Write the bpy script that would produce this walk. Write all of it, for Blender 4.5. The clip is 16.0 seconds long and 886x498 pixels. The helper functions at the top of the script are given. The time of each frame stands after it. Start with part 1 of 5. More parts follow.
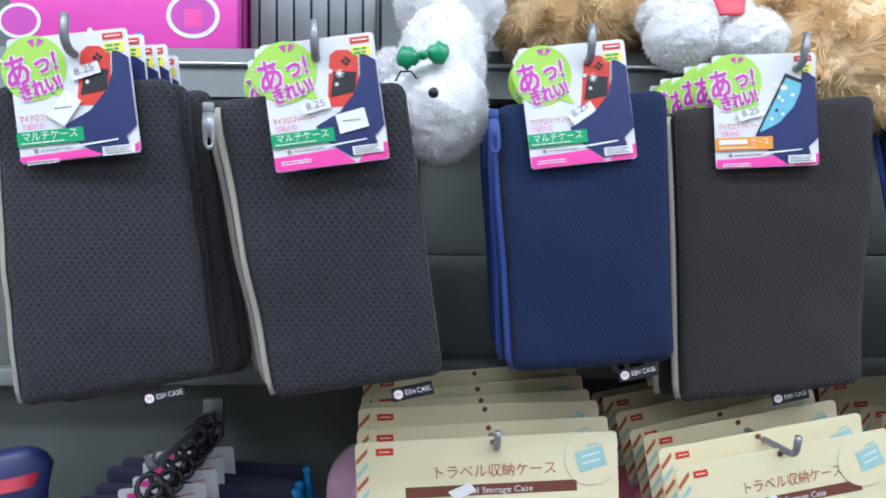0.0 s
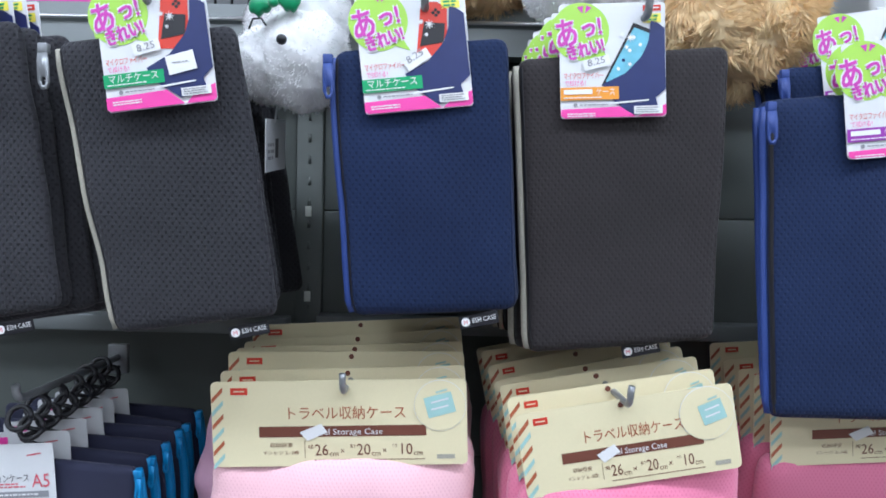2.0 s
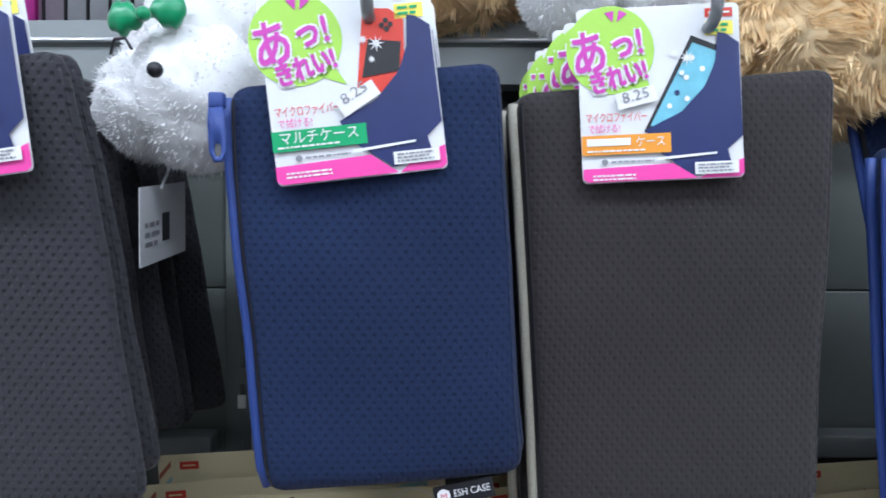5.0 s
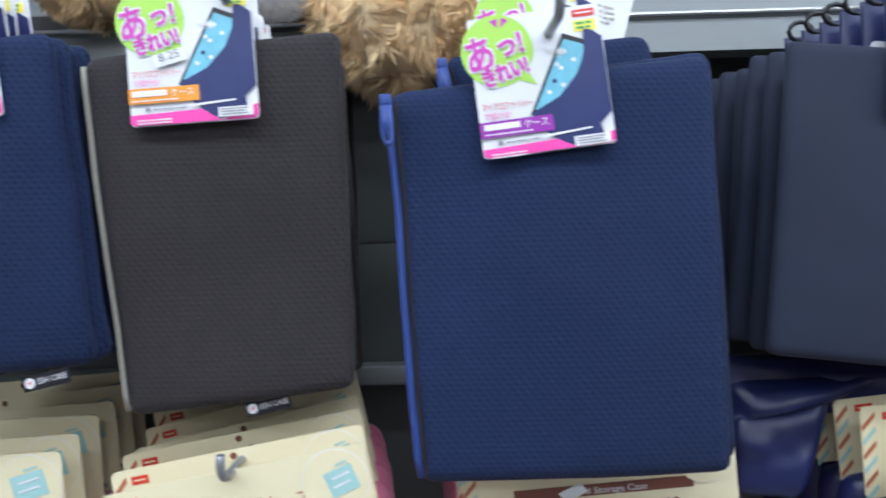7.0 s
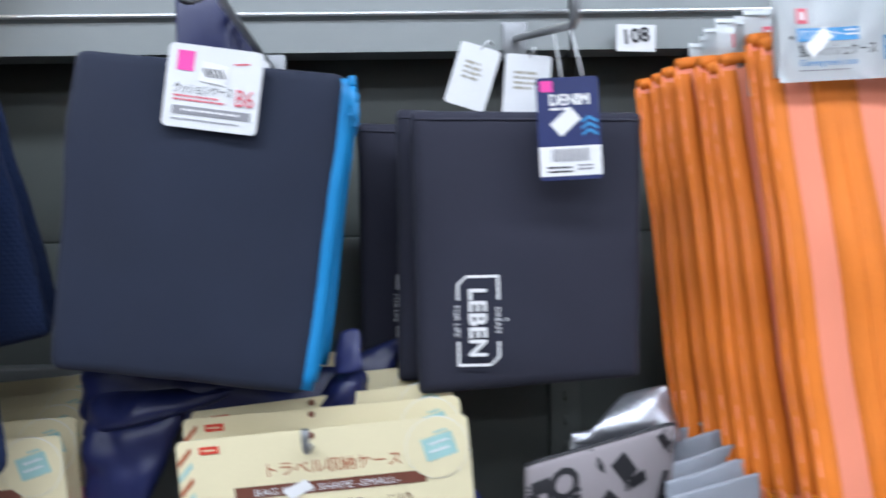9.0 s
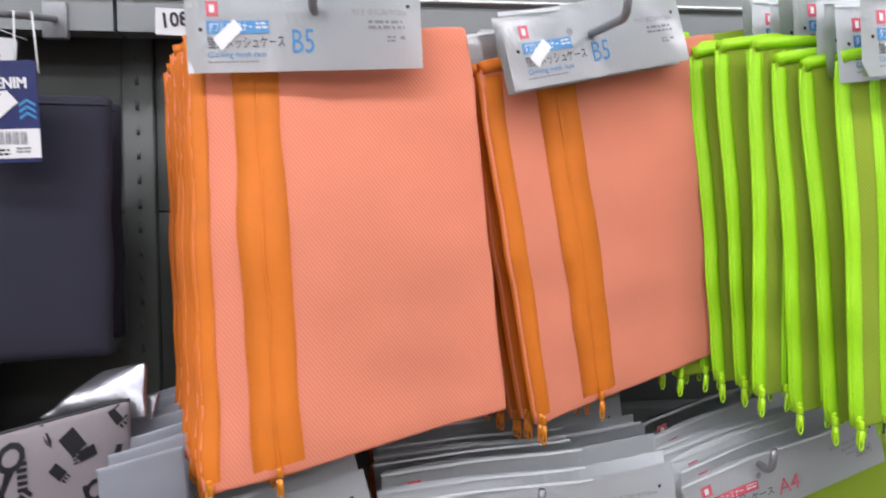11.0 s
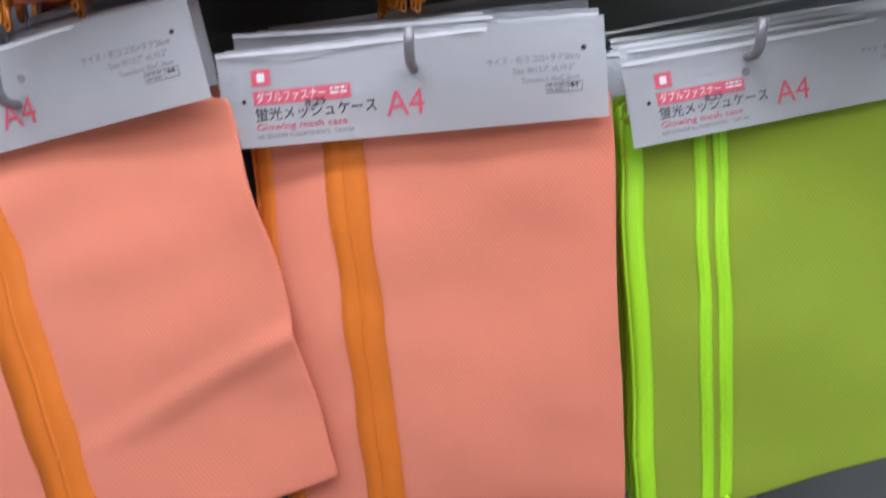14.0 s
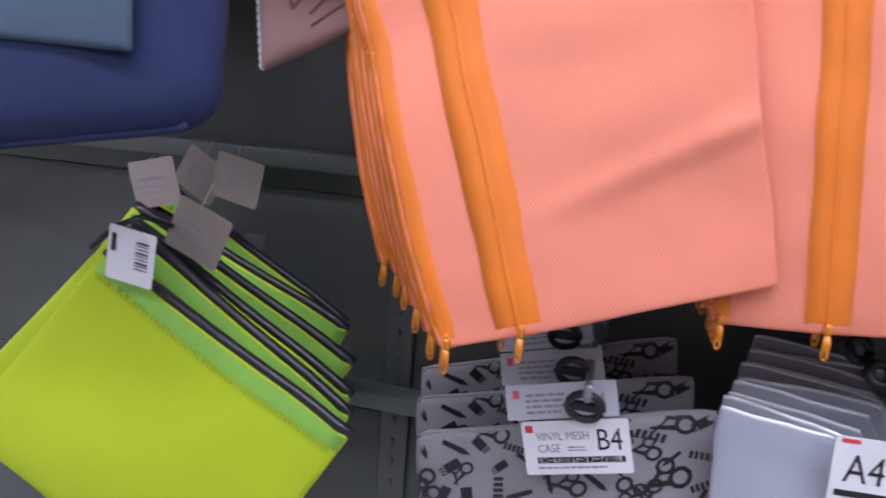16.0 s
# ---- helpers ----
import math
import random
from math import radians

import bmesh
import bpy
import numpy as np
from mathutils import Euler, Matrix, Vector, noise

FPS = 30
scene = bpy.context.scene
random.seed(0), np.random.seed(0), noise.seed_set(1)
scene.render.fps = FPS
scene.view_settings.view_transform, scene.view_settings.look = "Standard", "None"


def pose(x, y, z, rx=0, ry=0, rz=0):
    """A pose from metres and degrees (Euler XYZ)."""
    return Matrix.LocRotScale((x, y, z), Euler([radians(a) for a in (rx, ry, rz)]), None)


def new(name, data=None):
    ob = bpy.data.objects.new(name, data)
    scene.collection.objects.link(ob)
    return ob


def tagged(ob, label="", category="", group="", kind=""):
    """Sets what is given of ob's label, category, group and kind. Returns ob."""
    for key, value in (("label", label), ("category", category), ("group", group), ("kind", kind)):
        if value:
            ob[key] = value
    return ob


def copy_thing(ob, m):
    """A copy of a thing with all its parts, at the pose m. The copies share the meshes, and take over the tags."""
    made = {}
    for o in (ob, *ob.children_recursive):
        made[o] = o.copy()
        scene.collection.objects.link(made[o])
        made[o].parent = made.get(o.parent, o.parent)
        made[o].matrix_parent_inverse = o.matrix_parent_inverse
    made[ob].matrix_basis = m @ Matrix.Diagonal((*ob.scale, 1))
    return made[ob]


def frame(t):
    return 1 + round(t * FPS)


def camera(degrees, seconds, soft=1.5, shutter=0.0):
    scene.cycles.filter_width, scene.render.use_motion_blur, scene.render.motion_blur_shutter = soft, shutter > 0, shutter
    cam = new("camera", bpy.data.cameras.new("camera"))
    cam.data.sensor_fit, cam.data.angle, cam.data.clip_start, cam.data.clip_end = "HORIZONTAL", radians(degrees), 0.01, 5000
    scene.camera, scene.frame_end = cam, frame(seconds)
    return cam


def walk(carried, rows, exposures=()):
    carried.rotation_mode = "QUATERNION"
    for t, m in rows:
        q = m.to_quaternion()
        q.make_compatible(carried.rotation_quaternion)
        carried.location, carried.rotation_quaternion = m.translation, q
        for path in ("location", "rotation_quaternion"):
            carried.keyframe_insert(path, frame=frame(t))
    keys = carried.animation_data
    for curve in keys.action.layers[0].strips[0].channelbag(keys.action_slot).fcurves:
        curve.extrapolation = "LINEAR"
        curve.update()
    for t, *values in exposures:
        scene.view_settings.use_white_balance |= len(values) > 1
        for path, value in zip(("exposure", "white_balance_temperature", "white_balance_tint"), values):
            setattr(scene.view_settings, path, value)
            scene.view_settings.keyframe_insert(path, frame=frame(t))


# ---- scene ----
cam = camera(63.06, 16.0, soft=1.7, shutter=0.4)
PATH = [
    (0.0, pose(0.0365, 0.0498, 1.5696, 89.02, -0.12, -1.85)),
    (0.5, pose(0.1079, 0.0396, 1.5629, 88.70, -0.87, 0.53)),
    (1.0, pose(0.1618, 0.0399, 1.5513, 88.63, -1.21, 0.75)),
    (1.5, pose(0.1914, 0.0326, 1.5355, 87.85, -1.59, 0.68)),
    (2.0, pose(0.2011, 0.0376, 1.5419, 87.48, -1.28, 1.04)),
    (2.5, pose(0.1896, 0.0944, 1.5642, 87.88, -0.99, 1.12)),
    (3.0, pose(0.1864, 0.1836, 1.5866, 88.11, -0.59, 1.37)),
    (3.2, pose(0.1812, 0.2142, 1.5910, 87.87, -0.24, 0.79)),
    (5.5, pose(0.2519, 0.2549, 1.5997, 89.07, -0.16, 0.60)),
    (6.0, pose(0.3246, 0.2127, 1.5827, 89.37, 0.20, 0.30)),
    (6.5, pose(0.4145, 0.1628, 1.5562, 89.80, 0.77, 0.55)),
    (7.0, pose(0.5074, 0.1597, 1.5359, 90.20, 1.52, 0.76)),
    (7.5, pose(0.6245, 0.1918, 1.5279, 90.48, 1.61, 0.93)),
    (8.0, pose(0.7631, 0.2099, 1.5409, 89.70, 1.81, -0.84)),
    (8.5, pose(0.8716, 0.1961, 1.5554, 89.34, 2.19, -1.56)),
    (9.0, pose(1.0099, 0.1622, 1.5419, 89.25, 1.18, -1.85)),
    (9.5, pose(1.1574, 0.1339, 1.5321, 89.02, 1.07, -3.73)),
    (10.0, pose(1.2583, 0.1010, 1.5573, 89.09, 0.64, -6.47)),
    (10.2, pose(1.2949, 0.0939, 1.5746, 88.36, 0.61, -6.79)),
    (12.3, pose(1.5246, 0.2237, 1.4066, 86.10, 0.20, -2.52)),
    (12.5, pose(1.5411, 0.2434, 1.3806, 85.60, 0.41, -1.90)),
    (13.0, pose(1.5796, 0.2534, 1.3447, 83.76, 0.87, -1.30)),
    (13.5, pose(1.6143, 0.2414, 1.2995, 81.73, 0.43, 1.65)),
    (14.0, pose(1.6079, 0.2228, 1.2583, 80.23, -0.31, 4.64)),
    (14.5, pose(1.5470, 0.2051, 1.1758, 80.05, -1.36, 5.82)),
    (15.0, pose(1.4985, 0.1960, 1.1345, 78.49, -2.02, 9.69)),
    (15.5, pose(1.4483, 0.1984, 1.1209, 77.74, -2.87, 12.59)),
    (16.0, pose(1.3860, 0.1982, 1.1199, 76.94, -4.26, 14.76)),
]
walk(cam, PATH, exposures=((0.0, -0.36, 5900, 10), (8.5, -0.28, 5950, 11), (10.2, -0.50, 6650, 16), (12.5, -0.53, 6900, 22), (13.5, -0.46, 6700, 22), (14.5, -0.20, 6100, 24), (16.0, -0.02, 6050, 28)))

# ---- light ----
world = bpy.data.worlds.new("shop_air")
scene.world = world
world.use_nodes = True
world.node_tree.nodes["Background"].inputs[0].default_value = (0.75, 0.85, 1.0, 1)
world.node_tree.nodes["Background"].inputs[1].default_value = 0.12


def ceiling_lamp(x, y, watts):
    data = bpy.data.lights.new("tube_light", "AREA")
    data.shape, data.size, data.size_y, data.energy = "RECTANGLE", 1.25, 0.26, watts
    data.color = (0.865, 0.92, 1.0)
    ob = new("tube_light", data)
    ob.location = (x, y, 2.66)


for lx in (-1.9, -0.5, 0.9, 2.3, 3.7):
    for ly, watts in ((-0.05, 23), (-1.1, 11), (-2.3, 12), (2.3, 16)):
        ceiling_lamp(lx, ly, watts)


# ---- materials ----
def material(name, colour, rough=0.6, metal=0.0, grain=0.0, scale=200.0, bump=0.0, stain=0.12, stain_scale=9.0, coat=0.0, sheen=0.0, trans=0.0):
    m = bpy.data.materials.new(name)
    m.use_nodes = True
    nt = m.node_tree
    b = nt.nodes["Principled BSDF"]
    b.inputs["Roughness"].default_value, b.inputs["Metallic"].default_value = rough, metal
    b.inputs["Coat Weight"].default_value, b.inputs["Sheen Weight"].default_value = coat, sheen
    b.inputs["Coat Roughness"].default_value = 0.12
    b.inputs["Transmission Weight"].default_value = trans
    co = nt.nodes.new("ShaderNodeTexCoord")
    n1 = nt.nodes.new("ShaderNodeTexNoise")
    n1.inputs["Scale"].default_value, n1.inputs["Detail"].default_value = stain_scale, 4
    n2 = nt.nodes.new("ShaderNodeTexNoise")
    n2.inputs["Scale"].default_value, n2.inputs["Detail"].default_value = scale, 3
    nt.links.new(co.outputs["Object"], n1.inputs["Vector"])
    nt.links.new(co.outputs["Object"], n2.inputs["Vector"])
    add = nt.nodes.new("ShaderNodeMath")
    add.operation = "MULTIPLY_ADD"
    add.inputs[1].default_value, add.inputs[2].default_value = 2 * stain, 1 - stain
    nt.links.new(n1.outputs["Fac"], add.inputs[0])
    add2 = nt.nodes.new("ShaderNodeMath")
    add2.operation = "MULTIPLY_ADD"
    add2.inputs[1].default_value, add2.inputs[2].default_value = 2 * grain, 1 - grain
    nt.links.new(n2.outputs["Fac"], add2.inputs[0])
    mul = nt.nodes.new("ShaderNodeMath")
    mul.operation = "MULTIPLY"
    nt.links.new(add.outputs[0], mul.inputs[0])
    nt.links.new(add2.outputs[0], mul.inputs[1])
    sc = nt.nodes.new("ShaderNodeVectorMath")
    sc.operation = "SCALE"
    sc.inputs[0].default_value = colour
    nt.links.new(mul.outputs[0], sc.inputs["Scale"])
    nt.links.new(sc.outputs[0], b.inputs["Base Color"])
    if bump:
        bp = nt.nodes.new("ShaderNodeBump")
        bp.inputs["Strength"].default_value, bp.inputs["Distance"].default_value = bump, 0.0006
        nt.links.new(n2.outputs["Fac"], bp.inputs["Height"])
        nt.links.new(bp.outputs[0], b.inputs["Normal"])
    return m


def woven(name, colour, dark, kx, kz, rough=0.85, bump=0.6, sheen=0.2, diamond=True, trans=0.0, stain=0.1):
    """A knitted mesh cloth: rows of small cells, kx and kz cells a metre."""
    m = bpy.data.materials.new(name)
    m.use_nodes = True
    nt = m.node_tree
    b = nt.nodes["Principled BSDF"]
    b.inputs["Roughness"].default_value, b.inputs["Sheen Weight"].default_value = rough, sheen
    b.inputs["Specular IOR Level"].default_value = 0.3
    co = nt.nodes.new("ShaderNodeTexCoord")
    warp = nt.nodes.new("ShaderNodeTexNoise")
    warp.inputs["Scale"].default_value = 14
    nt.links.new(co.outputs["Object"], warp.inputs["Vector"])
    xyz = nt.nodes.new("ShaderNodeSeparateXYZ")
    nt.links.new(co.outputs["Object"], xyz.inputs[0])

    def maths(op, a, c, third=None):
        n = nt.nodes.new("ShaderNodeMath")
        n.operation = op
        for i, v in enumerate((a, c, third)):
            if v is None:
                continue
            if isinstance(v, (int, float)):
                n.inputs[i].default_value = v
            else:
                nt.links.new(v, n.inputs[i])
        return n.outputs[0]

    wob = maths("MULTIPLY", warp.outputs["Fac"], 4.0)
    a = maths("MULTIPLY_ADD", xyz.outputs["X"], kx * 2 * math.pi, wob)
    c = maths("MULTIPLY", xyz.outputs["Z"], kz * 2 * math.pi)
    if diamond:
        dots = maths("MULTIPLY", maths("SINE", a, None), maths("SINE", c, None))
        s = maths("SUBTRACT", 1.0, maths("MULTIPLY", maths("MAXIMUM", maths("SUBTRACT", dots, 0.15), 0.0), 2.3))
    else:
        s = maths("MULTIPLY", maths("SINE", maths("ADD", a, c), None), 0.8)
    h = maths("MULTIPLY_ADD", s, 0.5, 0.5)
    mix = nt.nodes.new("ShaderNodeMix")
    mix.data_type = "RGBA"
    mix.inputs["A"].default_value, mix.inputs["B"].default_value = (*dark, 1), (*colour, 1)
    nt.links.new(h, mix.inputs["Factor"])
    st = nt.nodes.new("ShaderNodeTexNoise")
    st.inputs["Scale"].default_value, st.inputs["Detail"].default_value = 7, 4
    nt.links.new(co.outputs["Object"], st.inputs["Vector"])
    sc = nt.nodes.new("ShaderNodeVectorMath")
    sc.operation = "SCALE"
    nt.links.new(mix.outputs["Result"], sc.inputs[0])
    nt.links.new(maths("MULTIPLY_ADD", st.outputs["Fac"], 2 * stain, 1 - stain), sc.inputs["Scale"])
    nt.links.new(sc.outputs[0], b.inputs["Base Color"])
    bp = nt.nodes.new("ShaderNodeBump")
    bp.inputs["Strength"].default_value, bp.inputs["Distance"].default_value = bump, 0.0012
    nt.links.new(h, bp.inputs["Height"])
    nt.links.new(bp.outputs[0], b.inputs["Normal"])
    if trans:
        tr = nt.nodes.new("ShaderNodeBsdfTranslucent")
        nt.links.new(sc.outputs[0], tr.inputs["Color"])
        ms = nt.nodes.new("ShaderNodeMixShader")
        ms.inputs[0].default_value = trans
        nt.links.new(b.outputs[0], ms.inputs[1])
        nt.links.new(tr.outputs[0], ms.inputs[2])
        nt.links.new(ms.outputs[0], nt.nodes["Material Output"].inputs["Surface"])
    return m


def woolly(name, colour):
    """Soft pile that lets light through its tips."""
    m = material(name, colour, 0.95, grain=0.06, scale=60, stain=0.08, stain_scale=20, sheen=0.4)
    nt = m.node_tree
    b = nt.nodes["Principled BSDF"]
    tr = nt.nodes.new("ShaderNodeBsdfTranslucent")
    nt.links.new(b.inputs["Base Color"].links[0].from_socket, tr.inputs["Color"])
    ms = nt.nodes.new("ShaderNodeMixShader")
    ms.inputs[0].default_value = 0.3
    nt.links.new(b.outputs[0], ms.inputs[1])
    nt.links.new(tr.outputs[0], ms.inputs[2])
    nt.links.new(ms.outputs[0], nt.nodes["Material Output"].inputs["Surface"])
    return m


M = {
    "charcoal": woven("charcoal_mesh_cloth", (0.0260, 0.0258, 0.0312), (0.0155, 0.0154, 0.0188), 172, 135, bump=0.7, stain=0.25, sheen=0.1),
    "umber": woven("dark_brown_mesh_cloth", (0.0235, 0.0198, 0.0208), (0.0195, 0.0165, 0.0174), 172, 135, bump=0.4, stain=0.25, sheen=0.1),
    "royal": woven("royal_blue_mesh_cloth", (0.0052, 0.0150, 0.054), (0.0038, 0.0112, 0.042), 172, 135, bump=0.45, stain=0.3, sheen=0.05),
    "neoprene": material("navy_neoprene", (0.0055, 0.0105, 0.0285), 0.85, grain=0.15, scale=900, bump=0.15, sheen=0.04, stain=0.25, stain_scale=14),
    "blue_nylon": material("blue_nylon", (0.020, 0.027, 0.115), 0.4, grain=0.1, scale=700, bump=0.2),
    "navy_nylon": material("navy_nylon", (0.011, 0.016, 0.072), 0.36, grain=0.1, scale=700, bump=0.2),
    "navy_cloth": material("navy_cushion_cloth", (0.0095, 0.0115, 0.038), 0.8, grain=0.15, scale=900, bump=0.15, sheen=0.15, stain=0.25, stain_scale=14),
    "denim": material("dark_denim", (0.0150, 0.0160, 0.0310), 0.85, grain=0.3, scale=1400, bump=0.3, sheen=0.05, stain=0.2),
    "salmon": woven("salmon_mesh_cloth", (0.91, 0.325, 0.200), (0.86, 0.285, 0.168), 300, 240, bump=0.15, diamond=False, trans=0.25, sheen=0.15, stain=0.15),
    "lime": woven("lime_mesh_cloth", (0.42, 0.58, 0.050), (0.36, 0.52, 0.04), 300, 240, bump=0.2, diamond=False, trans=0.4, sheen=0.1, stain=0.08),
    "orange": material("orange_tape", (0.66, 0.165, 0.006), 0.7, grain=0.12, scale=1200, bump=0.12, stain=0.16, stain_scale=30),
    "lime_tape": material("bright_lime_tape", (0.33, 0.74, 0.008), 0.55, grain=0.15, scale=1200, bump=0.3),
    # white card with the shade above the neon bags mixed into its colour
    "shade_card": material("shade_toned_card", (0.26, 0.22, 0.19), 0.6, grain=0.1, scale=200),
    "gold": material("orange_enamel", (0.62, 0.20, 0.012), 0.3, metal=0.2),
    "lime_enamel": material("lime_enamel", (0.40, 0.75, 0.02), 0.3),
    "neon": material("neon_yellow_cloth", (0.38, 0.50, 0.001), 0.85, grain=0.12, scale=1500, bump=0.25, stain=0.12),
    "neon_edge": material("green_edge_tape", (0.19, 0.42, 0.05), 0.7, grain=0.25, scale=800, bump=0.3),
    "taupe": material("greige_zip_tape", (0.36, 0.34, 0.28), 0.7, grain=0.3, scale=900, bump=0.4),
    "royal_tape": material("royal_blue_zip_tape", (0.022, 0.050, 0.21), 0.55, grain=0.2, scale=900, bump=0.4),
    "azure": material("azure_zip_tape", (0.003, 0.20, 0.47), 0.5, grain=0.15, scale=900, bump=0.3),
    "paper": material("white_card", (0.66, 0.67, 0.68), 0.35, grain=0.03, scale=500, stain=0.03, coat=0.3),
    "film": material("glossy_white_card_in_film", (0.66, 0.70, 0.71), 0.2, grain=0.02, scale=60, bump=0.12, stain=0.05, coat=0.9),
    "cream": material("cream_card", (0.74, 0.665, 0.43), 0.4, grain=0.03, scale=500, stain=0.03, coat=0.25),
    "pale_pink": woven("pale_pink_mesh_cloth", (0.80, 0.48, 0.52), (0.75, 0.43, 0.48), 260, 160, bump=0.25),
    "hot_pink": woven("hot_pink_mesh_cloth", (0.72, 0.21, 0.33), (0.66, 0.17, 0.29), 260, 160, bump=0.25),
    # the pale pink cloth as it looks in shadow
    "orchid": material("shaded_pink_cloth", (0.62, 0.36, 0.48), 0.7, grain=0.1, scale=800, bump=0.3),
    "i_magenta": material("magenta_ink", (0.76, 0.06, 0.34), 0.35, stain=0.03),
    "i_violet": material("violet_ink", (0.52, 0.05, 0.38), 0.35, stain=0.03),
    "i_leaf": material("leaf_green_ink", (0.36, 0.62, 0.08), 0.35, stain=0.04),
    "i_green": material("green_ink", (0.01, 0.33, 0.12), 0.35, stain=0.03),
    "i_orange": material("orange_ink", (0.76, 0.30, 0.03), 0.35, stain=0.03),
    "i_purple": material("purple_ink", (0.28, 0.03, 0.34), 0.35, stain=0.03),
    "i_navy": material("navy_ink", (0.016, 0.026, 0.11), 0.35, stain=0.2, stain_scale=60),
    "i_red": material("red_ink", (0.62, 0.05, 0.03), 0.35, stain=0.03),
    "i_rose": material("rose_ink", (0.62, 0.10, 0.14), 0.35, stain=0.03),
    "i_yellow": material("yellow_ink", (0.84, 0.74, 0.10), 0.35, stain=0.03),
    "i_cyan": material("cyan_ink", (0.16, 0.45, 0.56), 0.3, stain=0.3, stain_scale=90),
    "i_blue": material("sky_blue_ink", (0.04, 0.24, 0.50), 0.35, stain=0.03),
    "i_black": material("black_ink", (0.015, 0.015, 0.018), 0.4, stain=0.05),
    "i_grey": material("grey_ink", (0.24, 0.24, 0.26), 0.4, stain=0.05),
    "i_brown": material("brown_ink", (0.16, 0.055, 0.035), 0.4, stain=0.05),
    "i_rust": material("rust_ink", (0.40, 0.11, 0.05), 0.4, stain=0.05),
    "i_pale": material("pale_grey_sticker", (0.46, 0.48, 0.52), 0.4, stain=0.05),
    "i_teal": material("pale_teal_ink", (0.34, 0.55, 0.52), 0.4, stain=0.08, stain_scale=60),
    "i_white": material("white_ink", (0.73, 0.73, 0.73), 0.4, stain=0.03),
    "wire": material("grey_painted_wire", (0.24, 0.25, 0.26), 0.35, metal=0.4, grain=0.1, scale=300),
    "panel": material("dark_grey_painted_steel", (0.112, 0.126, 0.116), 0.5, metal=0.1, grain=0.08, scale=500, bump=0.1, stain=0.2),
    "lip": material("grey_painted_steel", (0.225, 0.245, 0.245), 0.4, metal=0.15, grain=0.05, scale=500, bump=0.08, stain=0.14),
    # pale metal that makes the highlight along the shelf lip
    "bead": material("lip_highlight_metal", (0.78, 0.80, 0.80), 0.3, metal=0.85, grain=0.06, scale=300),
    "slot": material("slot_light_white", (0.70, 0.72, 0.66), 0.6),
    "black": material("black_plastic", (0.012, 0.012, 0.015), 0.35, grain=0.1, scale=300),
    "white_fur": woolly("white_plush", (0.95, 0.95, 0.95)),
    "tan_fur": woolly("tan_plush", (0.90, 0.70, 0.41)),
    "ribbon": material("green_satin", (0.0, 0.24, 0.09), 0.3, grain=0.1, scale=200, bump=0.2, sheen=0.3),
    "foil": material("silver_foil", (0.48, 0.50, 0.54), 0.28, metal=0.9, grain=0.1, scale=260, bump=0.9),
    "pale_print": material("pale_lilac_printed_cloth", (0.25, 0.225, 0.235), 0.75, grain=0.08, scale=1200, bump=0.2),
    "grey_cloth": material("grey_printed_cloth", (0.27, 0.258, 0.27), 0.8, grain=0.1, scale=1500, bump=0.2),
    "blush_cloth": material("blush_printed_cloth", (0.30, 0.17, 0.15), 0.7, grain=0.1, scale=900, bump=0.2),
    "net_white": woven("milky_net_vinyl", (0.42, 0.45, 0.50), (0.31, 0.34, 0.39), 420, 300, rough=0.35, bump=0.3, diamond=True, trans=0.3),
    "ivory": material("ivory_plastic", (0.52, 0.51, 0.43), 0.4, stain=0.04),
    "white_plastic": material("white_plastic", (0.68, 0.70, 0.71), 0.35, stain=0.03),
    "stone_plastic": material("grey_beige_plastic", (0.42, 0.39, 0.36), 0.4, stain=0.05),
    "pack_blue": material("blue_packaging", (0.05, 0.22, 0.55), 0.3, stain=0.4, stain_scale=40),
    "pack_lime": material("lime_packaging", (0.40, 0.62, 0.16), 0.4, stain=0.1),
    "pack_pink": material("pink_packaging", (0.72, 0.07, 0.42), 0.35, stain=0.1),
    "pack_red": material("red_packaging", (0.55, 0.03, 0.06), 0.4, stain=0.2),
    "denim_blue": material("blue_felt", (0.007, 0.016, 0.066), 0.85, grain=0.2, scale=900, bump=0.3),
    "slate": material("slate_felt", (0.045, 0.078, 0.115), 0.85, grain=0.2, scale=900, bump=0.3),
    "floor": material("shop_floor_tile", (0.38, 0.37, 0.35), 0.35, grain=0.06, scale=300, stain=0.15, stain_scale=3),
    "plaster": material("white_wall_paint", (0.78, 0.79, 0.80), 0.7, grain=0.03, scale=300, stain=0.05, stain_scale=2),
    "stock": material("mixed_stock", (0.40, 0.36, 0.33), 0.6, stain=0.6, stain_scale=6),
}
glow = bpy.data.materials.new("lamp_glow")
glow.use_nodes = True
glow.node_tree.nodes["Principled BSDF"].inputs["Emission Color"].default_value = (0.95, 0.98, 1, 1)
glow.node_tree.nodes["Principled BSDF"].inputs["Emission Strength"].default_value = 6.0
M["glow"] = glow


# ---- building blocks ----
def part(name, bm, mat, parent, label="", smooth=True):
    me = bpy.data.meshes.new(name)
    bmesh.ops.recalc_face_normals(bm, faces=bm.faces)
    bm.to_mesh(me)
    bm.free()
    me.materials.append(M[mat])
    if smooth:
        for p in me.polygons:
            p.use_smooth = True
    ob = new(name, me)
    if parent is not None:
        ob.parent = parent
    return tagged(ob, label) if label else ob


def thing(name, at, label, category, group=""):
    ob = new(name)
    ob.empty_display_size = 0.02
    ob.location = at
    return tagged(ob, label, category, group)


def structure(name, bm, mat, label="", smooth=False):
    ob = part(name, bm, mat, None, label, smooth)
    return tagged(ob, kind="structure")


